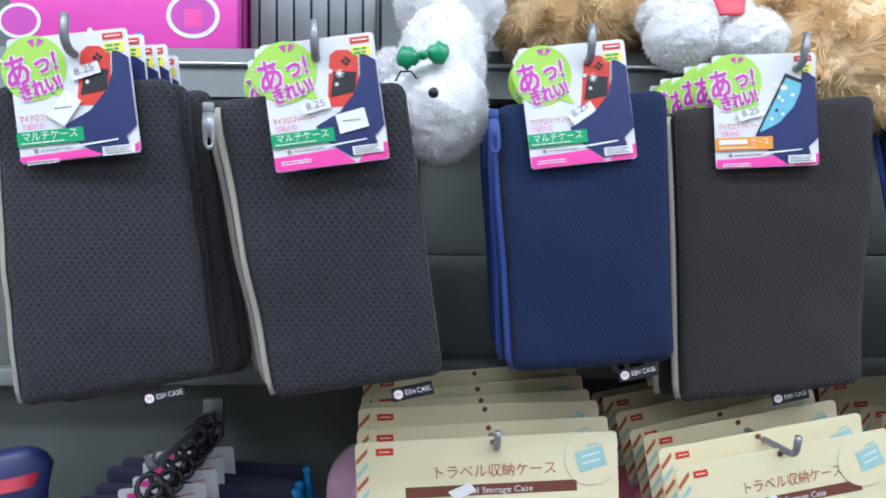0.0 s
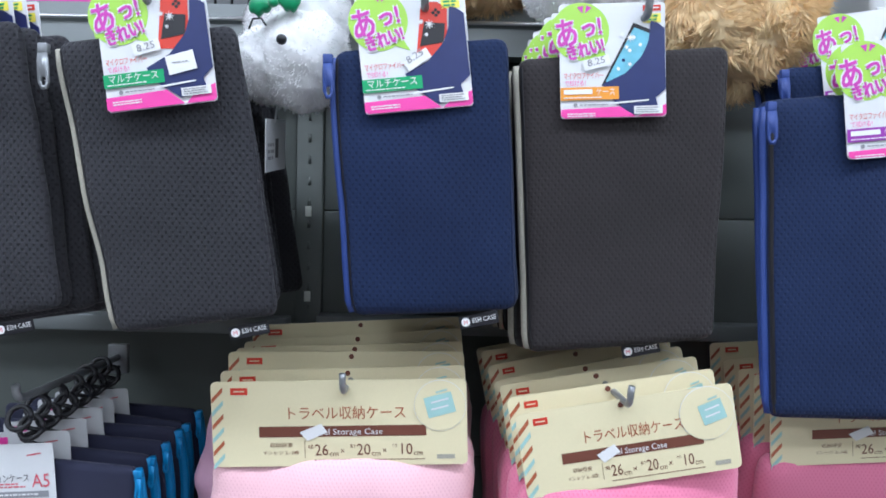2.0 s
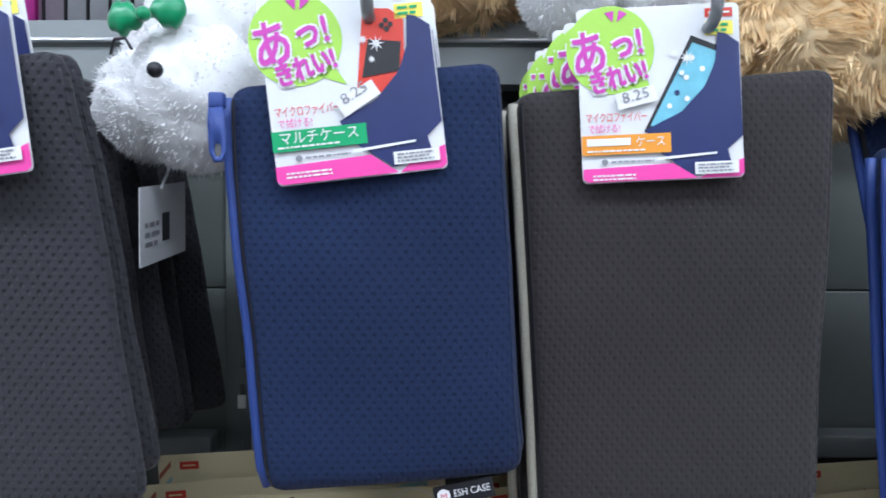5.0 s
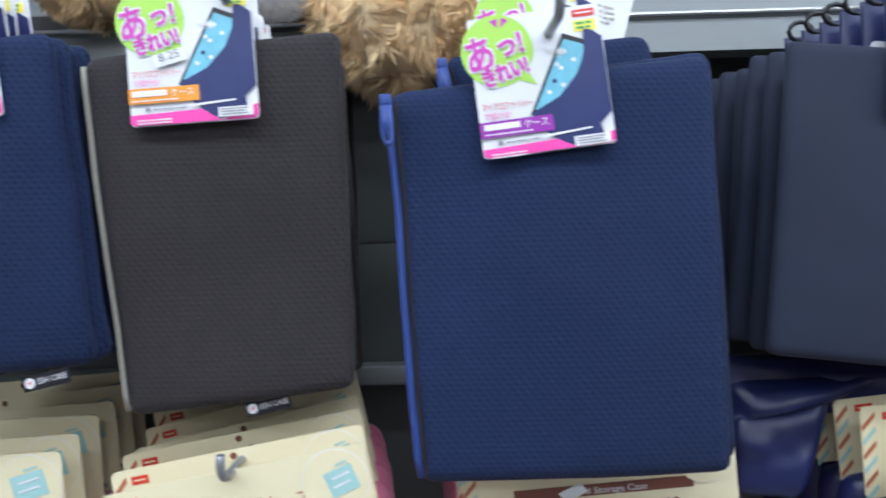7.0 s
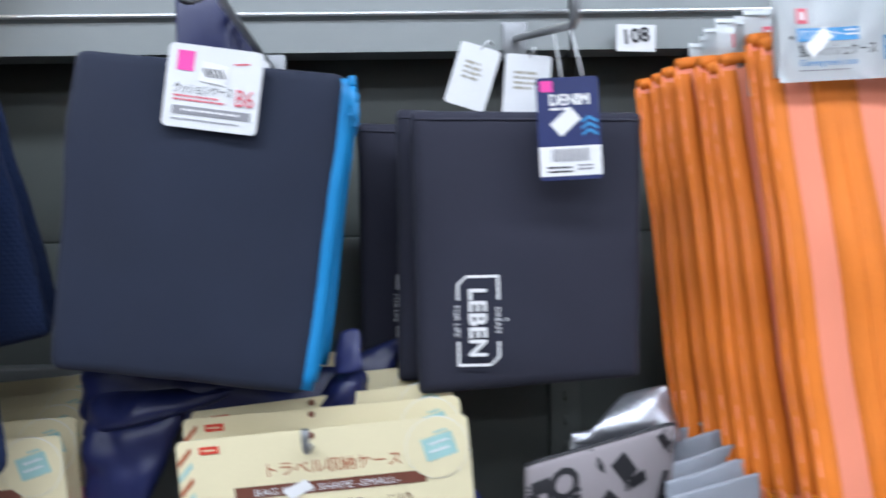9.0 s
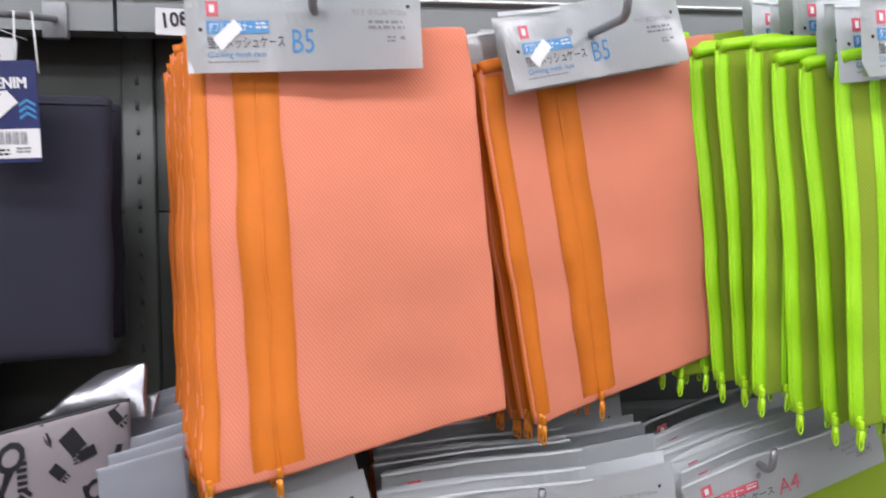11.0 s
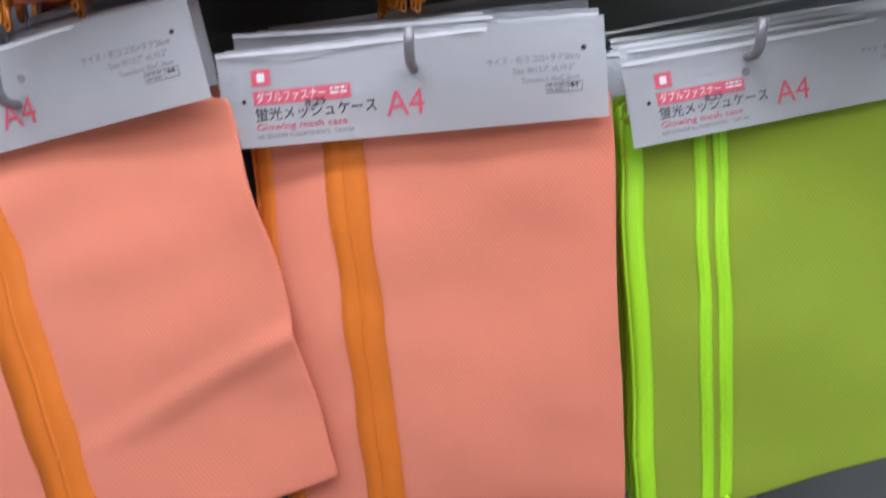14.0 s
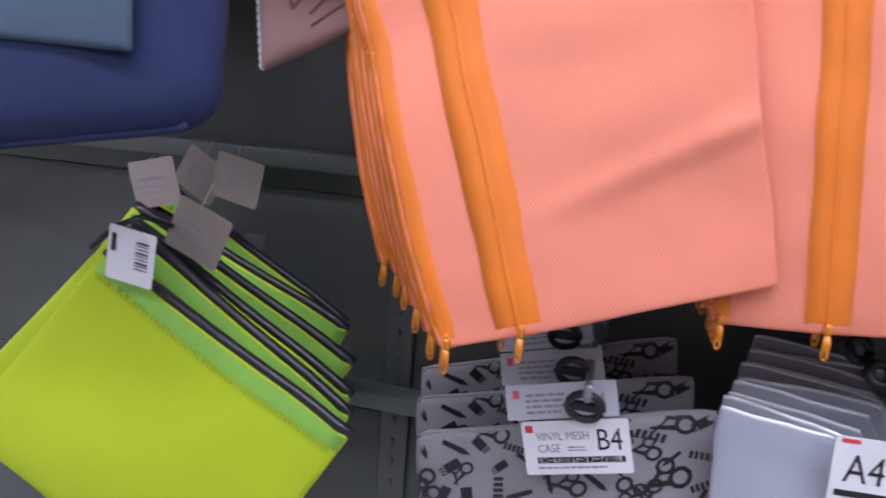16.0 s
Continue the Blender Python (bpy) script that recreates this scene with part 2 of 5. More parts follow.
def add_box(bm, x0, x1, y0, y1, z0, z1, bevel=0.0):
    r = bmesh.ops.create_cube(bm, size=1, matrix=Matrix.Translation(((x0 + x1) / 2, (y0 + y1) / 2, (z0 + z1) / 2)) @ Matrix.Diagonal((x1 - x0, y1 - y0, z1 - z0, 1)))
    if bevel:
        edges = {e for v in r["verts"] for e in v.link_edges}
        bmesh.ops.bevel(bm, geom=list(edges), offset=bevel, segments=2, profile=0.5, affect="EDGES")
    return bm


def box(*a, bevel=0.0):
    return add_box(bmesh.new(), *a, bevel=bevel)


def tube(pts, r, n=8, bm=None, flat=1.0):
    """A round wire along points; flat squeezes it in y."""
    bm = bm or bmesh.new()
    pts = [Vector(p) for p in pts]
    rings = []
    for i, p in enumerate(pts):
        d = (pts[min(i + 1, len(pts) - 1)] - pts[max(i - 1, 0)]).normalized()
        a = d.cross(Vector((0.31, 0.17, 0.93)) if abs(d.z) < 0.9 else Vector((1, 0, 0))).normalized()
        c = d.cross(a)
        ring = []
        for k in range(n):
            o = (a * math.cos(2 * math.pi * k / n) + c * math.sin(2 * math.pi * k / n)) * r
            ring.append(bm.verts.new(p + Vector((o.x, o.y * flat, o.z))))
        rings.append(ring)
    for q, s in zip(rings, rings[1:]):
        for k in range(n):
            bm.faces.new((q[k], q[(k + 1) % n], s[(k + 1) % n], s[k]))
    bm.faces.new(rings[0])
    bm.faces.new(rings[-1][::-1])
    return bm


class Sheet:
    """A soft closed slab spanned by four corners (x, z): top left, top right, bottom right, bottom left, hung at depth y_top to y_low."""

    def __init__(self, at, quad, y_top, y_low, thick, puff=0.0, wave=0.0, seed=0, corner=0.0, crease=None, size=7.0, yaw=(0.0, 0.0)):
        self.at, self.quad, self.ys, self.thick, self.puff, self.wave, self.seed, self.corner = at, quad, (y_top, y_low), thick, puff, wave, seed, corner
        self.crease, self.size, self.yaw = crease, size, yaw
        (ax, az), (bx, bz), (cx, cz), (dx, dz) = quad
        self.w, self.h = math.hypot(bx - ax, bz - az), math.hypot(dx - ax, dz - az)

    def mid(self, u, v):
        r = self.corner
        if r:
            su, sv = (u if u < 0.5 else 1 - u) * self.w, (v if v < 0.5 else 1 - v) * self.h
            if su < r and sv < r:
                p, q = r - su, r - sv
                k = max(p, q) / max(math.hypot(p, q), 1e-9)
                nu, nv = (r - p * k) / self.w, (r - q * k) / self.h
                u, v = (nu if u < 0.5 else 1 - nu), (nv if v < 0.5 else 1 - nv)
        (ax, az), (bx, bz), (cx, cz), (dx, dz) = self.quad
        x = (ax * (1 - u) + bx * u) * (1 - v) + (dx * (1 - u) + cx * u) * v
        z = (az * (1 - u) + bz * u) * (1 - v) + (dz * (1 - u) + cz * u) * v
        y = self.ys[0] * (1 - v) + self.ys[1] * v + (u - 0.5) * (self.yaw[0] * (1 - v) + self.yaw[1] * v)
        n = noise.noise(Vector((x * self.size + self.seed * 3.7, z * self.size, self.seed * 1.3)))
        n2 = noise.noise(Vector((x * self.size * 3 + self.seed, z * self.size * 3, self.seed * 2.1)))
        y += self.wave * (n + 0.35 * n2)
        x += 0.25 * self.wave * n2
        z += 0.15 * self.wave * n
        if self.crease:
            u0, v0, u1, v1, deep = self.crease
            t = max(0.0, min(1.0, (u - u0) / (u1 - u0)))
            d = (v - (v0 + (v1 - v0) * t)) * self.h
            fade = max(0.0, min(1.0, (u - u0) * 3))
            y -= deep * fade * math.exp(-(d / 0.009) ** 2)
        return Vector((x - self.at[0], y - self.at[1], z - self.at[2]))

    def rim(self, u, v):
        d = min(u, 1 - u) * self.w, min(v, 1 - v) * self.h
        r = self.thick * 0.75
        k = min(1.0, min(d) / r)
        return math.sqrt(max(0.0, 1 - (1 - k) ** 2))

    def front(self, u, v, lift=0.0):
        p = self.mid(u, v)
        p.y -= self.rim(u, v) * self.thick / 2 + self.puff * math.sin(math.pi * u) * math.sin(math.pi * v) ** 0.7 + lift
        return p

    def steps(self, n, length):
        e = min(0.2, self.thick * 0.75 / length)
        a = [0, e * 0.12, e * 0.45, e]
        return a + [e + (1 - 2 * e) * i / n for i in range(1, n)] + [1 - s for s in reversed(a)]

    def mesh(self, nx=10, nz=14):
        bm = bmesh.new()
        us, vs = self.steps(nx, self.w), self.steps(nz, self.h)
        f, b = {}, {}
        for i, u in enumerate(us):
            for j, v in enumerate(vs):
                edge = i in (0, len(us) - 1) or j in (0, len(vs) - 1)
                f[i, j] = bm.verts.new(self.front(u, v))
                if edge:
                    b[i, j] = f[i, j]
                else:
                    p = self.mid(u, v)
                    p.y += self.rim(u, v) * self.thick / 2
                    b[i, j] = bm.verts.new(p)
        for i in range(len(us) - 1):
            for j in range(len(vs) - 1):
                bm.faces.new((f[i, j], f[i, j + 1], f[i + 1, j + 1], f[i + 1, j]))
                try:
                    bm.faces.new((b[i, j], b[i + 1, j], b[i + 1, j + 1], b[i, j + 1]))
                except ValueError:
                    pass
        return bm

    def strip(self, u0, u1, v0=0.0, v1=1.0, lift=0.0012, n=16, m=3, slant=0.0):
        """A tape sewn on the front, a little proud, with turned-down edges."""
        bm = bmesh.new()
        g = {}
        for i in range(m + 2):
            for j in range(n + 1):
                u = u0 + (u1 - u0) * max(0.0, min(1.0, (i - 1) / (m - 1)))
                v = v0 + (v1 - v0) * j / n
                g[i, j] = bm.verts.new(self.front(min(max(u + slant * v, 0), 1), v, -0.0005 if i in (0, m + 1) else lift))
        for i in range(m + 1):
            for j in range(n):
                bm.faces.new((g[i, j], g[i, j + 1], g[i + 1, j + 1], g[i + 1, j]))
        return bm

    def edge(self, u, v0=0.0, v1=1.0, n=18, out=0.0):
        return [self.mid(u, v0 + (v1 - v0) * i / n) + Vector((out, 0, 0)) for i in range(n + 1)]

    def flat(self, lift=0.0006):
        """Maps card coordinates a, b in metres from the top left corner to the front."""
        return lambda a, b, k: self.front(a / self.w, b / self.h, lift * k)


letters = bpy.data.objects.new("letters", bpy.data.curves.new("letters", "FONT"))
scene.collection.objects.link(letters)
letter_cache = {}


def letter_faces(text):
    """The flat faces of a text of height 1."""
    if text not in letter_cache:
        letters.data.body, letters.data.size, letters.data.resolution_u = text, 1.0, 2
        me = bpy.data.meshes.new_from_object(letters)
        letter_cache[text] = [[(me.vertices[i].co.x, me.vertices[i].co.y) for i in p.vertices] for p in me.polygons]
        bpy.data.meshes.remove(me)
    return letter_cache[text]


class Print:
    """Printed shapes on a card: coordinates a to the right and b downwards in metres."""

    fine = {"print", "small_print", "lettering", "slogan", "handwriting", "tool_print", "barcode", "screen_icon", "sparkles", "striped_edge", "emblem", "line_print", "brand_mark"}

    def __init__(self, place):
        self.place, self.inks = place, {}

    def poly(self, pts, ink, k=1, name="print"):
        bm = self.inks.setdefault((name, ink), bmesh.new())
        try:
            bm.faces.new([bm.verts.new(self.place(a, b, k)) for a, b in pts])
        except ValueError:
            pass

    def rect(self, a0, b0, a1, b1, ink, k=1, turn=0.0, name="print"):
        ca, cb, t = (a0 + a1) / 2, (b0 + b1) / 2, radians(turn)
        n = max(1, int(abs(a1 - a0) / 0.012))
        tops = [(a0 + (a1 - a0) * i / n, b0) for i in range(n + 1)]
        lows = [(a, b1) for a, _ in tops]
        spin = [[(ca + (a - ca) * math.cos(t) + (b - cb) * math.sin(t), cb - (a - ca) * math.sin(t) + (b - cb) * math.cos(t)) for a, b in r] for r in (tops, lows)]
        for i in range(n):
            self.poly([spin[0][i], spin[0][i + 1], spin[1][i + 1], spin[1][i]], ink, k, name)

    def disc(self, a, b, r, ink, k=1, n=28, ry=None, name="print"):
        ry = ry or r
        self.poly([(a + r * math.cos(2 * math.pi * i / n), b + ry * math.sin(2 * math.pi * i / n)) for i in range(n)], ink, k, name)

    def text(self, s, a, b, size, ink, k=2, turn=0.0, wide=None, name="lettering"):
        """a, b: left end of the base line. wide: squeezes the text to this width."""
        faces = letter_faces(s)
        span = max((x for f in faces for x, _ in f), default=1)
        sx = wide / span if wide else size
        t = radians(turn)
        for f in faces:
            self.poly([(a + x * sx * math.cos(t) - y * size * math.sin(t), b - x * sx * math.sin(t) - y * size * math.cos(t)) for x, y in f], ink, k, name)

    def bars(self, a0, a1, b0, rows, pitch, ink, k=2, seed=0, name="small_print"):
        rnd = random.Random(seed)
        for r in range(rows):
            a = a0
            stop = a1 - (a1 - a0) * rnd.random() * 0.25
            while a < stop:
                w = pitch * (0.6 + 1.6 * rnd.random())
                self.rect(a, b0 + r * pitch, min(a + w, stop), b0 + r * pitch + pitch * 0.5, ink, k, name=name)
                a += w + pitch * 0.35
        return self

    def put(self, parent):
        for (name, ink), bm in self.inks.items():
            ob = part(name, bm, ink, parent, smooth=False)
            if name in self.fine:
                tagged(ob, kind="stuff")


def plane_place(at, origin, turn, y, tilt=0.0, skew=0.0):
    """Card coordinates on an upright plane: origin (x, z) is a = b = 0; turn lifts the right end, skew sets it back."""
    c, s = math.cos(radians(turn)), math.sin(radians(turn))
    return lambda a, b, k: Vector((origin[0] + a * c + b * s - at[0], y - 0.0004 * k + tilt * b + skew * a - at[1], origin[1] + a * s - b * c - at[2]))


def card_mesh(place, w, h, thick=0.0006, r=0.004, hole=None):
    """A card with rounded corners."""
    bm = bmesh.new()
    pts = []
    for ca, cb, a0 in ((w - r, r, -90), (w - r, h - r, 0), (r, h - r, 90), (r, r, 180)):
        for i in range(5):
            t = radians(a0 + 90 * i / 4)
            pts.append((ca + r * math.cos(t), cb + r * math.sin(t)))
    f = [bm.verts.new(place(a, b, 0)) for a, b in pts]
    g = [bm.verts.new(place(a, b, 0) + Vector((0, thick, 0))) for a, b in pts]
    bm.faces.new(f)
    bm.faces.new(g[::-1])
    for i in range(len(f)):
        j = (i + 1) % len(f)
        bm.faces.new((f[i], g[i], g[j], f[j]))
    return bm


def peg_hook(x, z, y_back, y_tip, tip_dx=0.0, rise=0.026, r=0.0034, lift=0.0, group="wire display hooks"):
    """A display hook: a plate on the rail, a straight wire, sloping down by lift, and an upturned end."""
    h = thing("display_hook", (x, y_back, z), "grey painted wire display hook with upturned tip on the rail", "hook", group)
    n = 10
    pts = [(tip_dx * i / n, (y_tip + 0.012 - y_back) * i / n, lift * (1 - i / n)) for i in range(n + 1)]
    for i in range(1, 6):
        a = radians(18 * i)
        pts.append((tip_dx, y_tip + 0.012 - y_back - 0.012 * math.sin(a), 0.012 * (1 - math.cos(a))))
    pts.append((tip_dx * 1.05, y_tip - y_back - 0.001, rise))
    part("wire", tube(pts, r, 10), "wire", h)
    part("back_plate", box(-0.012, 0.012, -0.004, 0.004, lift - 0.02, lift + 0.016, bevel=0.0015), "wire", h)
    return h


# ---- the room ----
structure("floor", box(-5, 6, -4, 4.5, -0.1, 0.0), "floor", "pale polished shop floor tiles")
structure("ceiling", box(-5, 6, -4, 4.5, 2.8, 2.9), "plaster", "white shop ceiling")
structure("wall_north", box(-5, 6, 4.5, 4.6, 0, 2.8), "plaster", "plain white shop wall")
structure("wall_south", box(-5, 6, -4.1, -4, 0, 2.8), "plaster", "plain white shop wall")
structure("wall_east", box(6, 6.1, -4, 4.5, 0, 2.8), "plaster", "plain white shop wall")
structure("wall_west", box(-5.1, -5, -4, 4.5, 0, 2.8), "plaster", "plain white shop wall")
for lx in (-1.9, -0.5, 0.9, 2.3, 3.7):
    for ly in (-0.05, -1.1, -2.3, 2.3):
        lamp = thing("ceiling_light", (lx, ly, 2.8), "white ceiling light with two fluorescent tubes", "ceiling light", "shop ceiling lights")
        part("housing", box(-0.65, 0.65, -0.14, 0.14, -0.06, 0, bevel=0.008), "white_plastic", lamp)
        for dy in (-0.06, 0.06):
            part("tube", tube([(-0.6, dy, -0.085), (0.6, dy, -0.085)], 0.013, 10), "glow", lamp)
across = thing("shop_shelving", (0.5, -1.25, 0), "grey shop shelving with mixed stock across the aisle", "shelving")
part("back", box(-3, 3, -0.03, 0.0, 0, 1.8), "lip", across)
for k in range(5):
    part("shelf", box(-3, 3, 0, 0.3, 0.12 + 0.4 * k, 0.15 + 0.4 * k, bevel=0.004), "lip", across)
    part("stock_row", box(-2.95, 2.95, 0.02, 0.24, 0.15 + 0.4 * k, 0.42 + 0.4 * k, bevel=0.01), "stock", across)

# ---- the display shelving ----
PANEL, LIP = 0.94, 0.87
rack = thing("gondola_shelving", (0.575, 0.95, 0), "dark grey steel gondola shelving with slotted uprights", "shelving")
ox, oy = 0.575, 0.95
xs = (-1.13, 0.018, 1.163, 2.31)
for x0, x1 in zip(xs, xs[1:]):
    for z0, z1 in ((0.14, 0.44), (0.4405, 0.74), (0.7405, 0.99), (0.9905, 1.24), (1.2405, 1.5465), (1.547, 1.772)):
        part("back_panel", box(x0 + 0.017 - ox, x1 - 0.017 - ox, PANEL - oy, PANEL + 0.02 - oy, z0, z1, bevel=0.002), "panel", rack)
for x in xs:
    post = part("upright", box(x - 0.0165 - ox, x + 0.0165 - ox, PANEL - 0.006 - oy, PANEL + 0.035 - oy, 0, 1.772, bevel=0.002), "panel", rack)
    bm = bmesh.new()
    for k in range(58):
        z = 0.2 + 0.0265 * k
        add_box(bm, x - 0.0018 - ox, x + 0.0018 - ox, PANEL - 0.0072 - oy, PANEL - 0.0055 - oy, z, z + 0.010)
    part("slot_column", bm, "panel", post)
# two white plates in place of light coming through the post's slots
for z in (1.548, 1.442):
    part("slot_light", box(0.0135 - ox, 0.0215 - ox, PANEL - 0.0085 - oy, PANEL - 0.0065 - oy, z - 0.009, z + 0.004, bevel=0.0008), "slot", rack, "white plate standing for light through a slot")
part("base_deck", box(-1.18 - ox, 2.33 - ox, -0.42, 0.02, 0.0, 0.14, bevel=0.004), "lip", rack)
for x0, x1 in zip(xs, xs[1:]):
    bm = bmesh.new()
    prof = [(0.0, 1.726), (0.0, 1.757), (-0.004, 1.760), (-0.004, 1.764), (0.004, 1.767), (0.004, 1.781), (0.43, 1.781), (0.43, 1.768), (0.03, 1.768), (0.03, 1.726)]
    a = [bm.verts.new((x0 + 0.002 - ox, LIP + y - oy, z)) for y, z in prof]
    b = [bm.verts.new((x1 - 0.002 - ox, LIP + y - oy, z)) for y, z in prof]
    for i in range(len(prof)):
        j = (i + 1) % len(prof)
        bm.faces.new((a[i], a[j], b[j], b[i]))
    bm.faces.new(a)
    bm.faces.new(b[::-1])
    shelf = part("top_shelf", bm, "lip", rack, "light grey shelf with folded front lip", smooth=False)
    # bright tube added to draw the highlight on the lip's rounded edge
    part("highlight_bead", tube([(x0 + 0.003 - ox, LIP - 0.0045 - oy, 1.762), (x1 - 0.003 - ox, LIP - 0.0045 - oy, 1.762)], 0.0021, 10), "bead", shelf, "bright bead added for the highlight along the lip")
part("rear_panel", box(-1.18 - ox, 2.33 - ox, 1.30 - oy, 1.32 - oy, 0.0, 2.12), "lip", rack, "light grey rear sheet")
# rails below 1.2 m take the dark panel colour, as it is dim there
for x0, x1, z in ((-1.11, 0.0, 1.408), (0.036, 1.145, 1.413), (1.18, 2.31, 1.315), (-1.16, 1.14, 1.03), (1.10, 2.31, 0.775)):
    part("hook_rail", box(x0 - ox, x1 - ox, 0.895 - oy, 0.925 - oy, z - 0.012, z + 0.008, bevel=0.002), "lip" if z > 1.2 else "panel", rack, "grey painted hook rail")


# ---- mesh cases with printed tags ----
def case_tag(case, at, corner, y, w, h, turn, band, band_ink, picture, price=None, sticker=None, skew=0.0):
    """The printed tag: speech bubble, picture, coloured band. corner: its bottom left (x, z)."""
    t = radians(turn)
    top = (corner[0] - h * math.sin(t), corner[1] + h * math.cos(t))
    place = plane_place(at, top, turn, y + 0.005, skew=skew)
    tag = part("tag", card_mesh(place, w, h, r=0.003), "paper", case, "glossy white printed tag", smooth=False)
    p = Print(place)
    s = w
    p.disc(0.20 * s, 0.26 * s, 0.272 * s, "i_leaf", 1, 36, name="speech_bubble")
    p.poly([(0.30 * s, 0.48 * s), (0.40 * s, 0.42 * s), (0.47 * s, 0.55 * s)], "i_leaf", 1, name="speech_bubble")
    for ink, base, d in (("i_white", 2, 0.016), ("i_violet", 3, 0.005)):
        for n, (ex, ey) in enumerate(((-1, -1), (1, -1), (-1, 1), (1, 1))):
            k = base + 0.2 * n
            p.text("あ", (-0.035 + ex * d) * s, (0.40 + ey * d) * s, 0.30 * s, ink, k, 8, wide=0.21 * s, name="slogan")
            p.text("っ!", (0.20 + ex * d) * s, (0.31 + ey * d) * s, 0.21 * s, ink, k, 8, wide=0.20 * s, name="slogan")
            p.text("きれい!", (0.075 + ex * d) * s, (0.525 + ey * d) * s, 0.155 * s, ink, k, 14, wide=0.36 * s, name="slogan")
    p.poly([(0.17 * s, 0.03 * s), (0.23 * s, 0.02 * s), (0.22 * s, 0.09 * s)], "i_violet", 2, name="slogan")
    p.poly([(0.26 * s, 0.015 * s), (0.31 * s, 0.04 * s), (0.245 * s, 0.09 * s)], "i_violet", 2, name="slogan")
    p.rect(0.79 * s, 0.03 * s, 0.96 * s, 0.085 * s, "i_red", name="brand_mark")
    p.rect(0.81 * s, 0.052 * s, 0.94 * s, 0.063 * s, "i_white", 2, name="brand_mark")
    p.rect(0.79 * s, 0.11 * s, 0.96 * s, 0.195 * s, "i_yellow", name="sticker_mark")
    p.bars(0.81 * s, 0.95 * s, 0.125 * s, 2, 0.034 * s, "i_green", 2, 5)
    # picture: a device slipping into a navy pouch
    if picture == "tablet":
        p.poly([(0.70 * s, 0.19 * s), (0.91 * s, 0.28 * s), (0.62 * s, 0.86 * s), (0.39 * s, 0.77 * s)], "i_black", 1, name="picture")
        p.poly([(0.705 * s, 0.235 * s), (0.875 * s, 0.305 * s), (0.62 * s, 0.80 * s), (0.43 * s, 0.735 * s)], "i_cyan", 2, name="picture")
        for i, j in ((0.70, 0.33), (0.76, 0.40), (0.66, 0.45), (0.60, 0.54), (0.55, 0.62), (0.66, 0.58)):
            p.disc(i * s, j * s, 0.017 * s, "i_white" if i != 0.6 else "i_navy", 3, 10, name="screen_icon")
    else:
        p.poly([(0.60 * s, 0.16 * s), (0.66 * s, 0.12 * s), (0.76 * s, 0.13 * s), (0.84 * s, 0.20 * s), (0.82 * s, 0.42 * s), (0.70 * s, 0.62 * s), (0.52 * s, 0.60 * s)], "i_red", 1, name="picture")
        p.poly([(0.62 * s, 0.30 * s), (0.81 * s, 0.33 * s), (0.78 * s, 0.50 * s), (0.56 * s, 0.52 * s)], "i_black", 2, name="picture")
        for i, j in ((0.735, 0.20), (0.735, 0.25), (0.71, 0.225), (0.76, 0.225)):
            p.disc(i * s, j * s, 0.016 * s, "i_black", 2, 10, name="screen_icon")
    p.poly([(0.86 * s, 0.18 * s), (0.91 * s, 0.19 * s), (0.99 * s, 0.25 * s), (0.995 * s, 0.82 * s), (0.90 * s, 0.90 * s), (0.93 * s, 1.03 * s), (0.68 * s, 1.06 * s), (0.44 * s, 0.87 * s), (0.40 * s, 0.76 * s), (0.62 * s, 0.66 * s), (0.78 * s, 0.50 * s), (0.84 * s, 0.36 * s)], "i_navy", 3, name="pouch_picture")
    for i, j, r in ((0.665, 0.33, 0.05), (0.59, 0.30, 0.03), (0.63, 0.42, 0.022)):
        for q in range(4):
            a = math.pi * q / 4
            p.poly([(i * s + r * s * math.cos(a), j * s + r * s * math.sin(a)), (i * s + 0.008 * s * math.cos(a + 1.57), j * s + 0.008 * s * math.sin(a + 1.57)), (i * s - r * s * math.cos(a), j * s - r * s * math.sin(a)), (i * s - 0.008 * s * math.cos(a + 1.57), j * s - 0.008 * s * math.sin(a + 1.57))], "i_white", 4, name="sparkles")
    p.text("マイクロファイバー", 0.03 * s, 0.70 * s, 0.07 * s, "i_red", 2, wide=0.38 * s)
    p.text("で拭ける!", 0.04 * s, 0.765 * s, 0.06 * s, "i_magenta", 2, wide=0.2 * s)
    p.rect(0.0, 0.785 * s, 0.55 * s, 0.905 * s, band_ink, 4, name="colour_band")
    if band.startswith("|"):
        p.rect(0.03 * s, 0.805 * s, 0.30 * s, 0.85 * s, "i_white", 5, name="band_mark")
        p.text(band[1:], 0.33 * s, 0.86 * s, 0.075 * s, "i_white", 5, wide=0.18 * s)
    else:
        p.text(band, 0.04 * s, 0.86 * s, 0.085 * s, "i_white", 5, wide=0.46 * s)
    p.bars(0.03 * s, 0.50 * s, 0.878 * s, 1, 0.02 * s, "i_white", 5, 2)
    p.disc(0.14 * s, 0.95 * s, 0.02 * s, "i_grey", 2, 12, name="small_print")
    p.bars(0.18 * s, 0.46 * s, 0.945 * s, 1, 0.022 * s, "i_grey", 2, 3)
    p.poly([(0.46 * s, 0.935 * s), (0.83 * s, 0.915 * s), (0.83 * s, 0.928 * s), (0.46 * s, 0.953 * s)], "i_white", 5, name="pen_stroke")
    p.poly([(0.002 * s, 0.99 * s), (0.56 * s, 0.975 * s), (0.71 * s, h - 0.0006), (0.03 * s, h - 0.0006), (0.002 * s, h - 0.03 * s)], "i_magenta", 4, name="colour_band")
    p.poly([(0.80 * s, 1.03 * s), (0.998 * s, 0.96 * s), (0.998 * s, h - 0.03 * s), (0.97 * s, h - 0.0006), (0.72 * s, h - 0.0006)], "i_magenta", 2, name="colour_band")
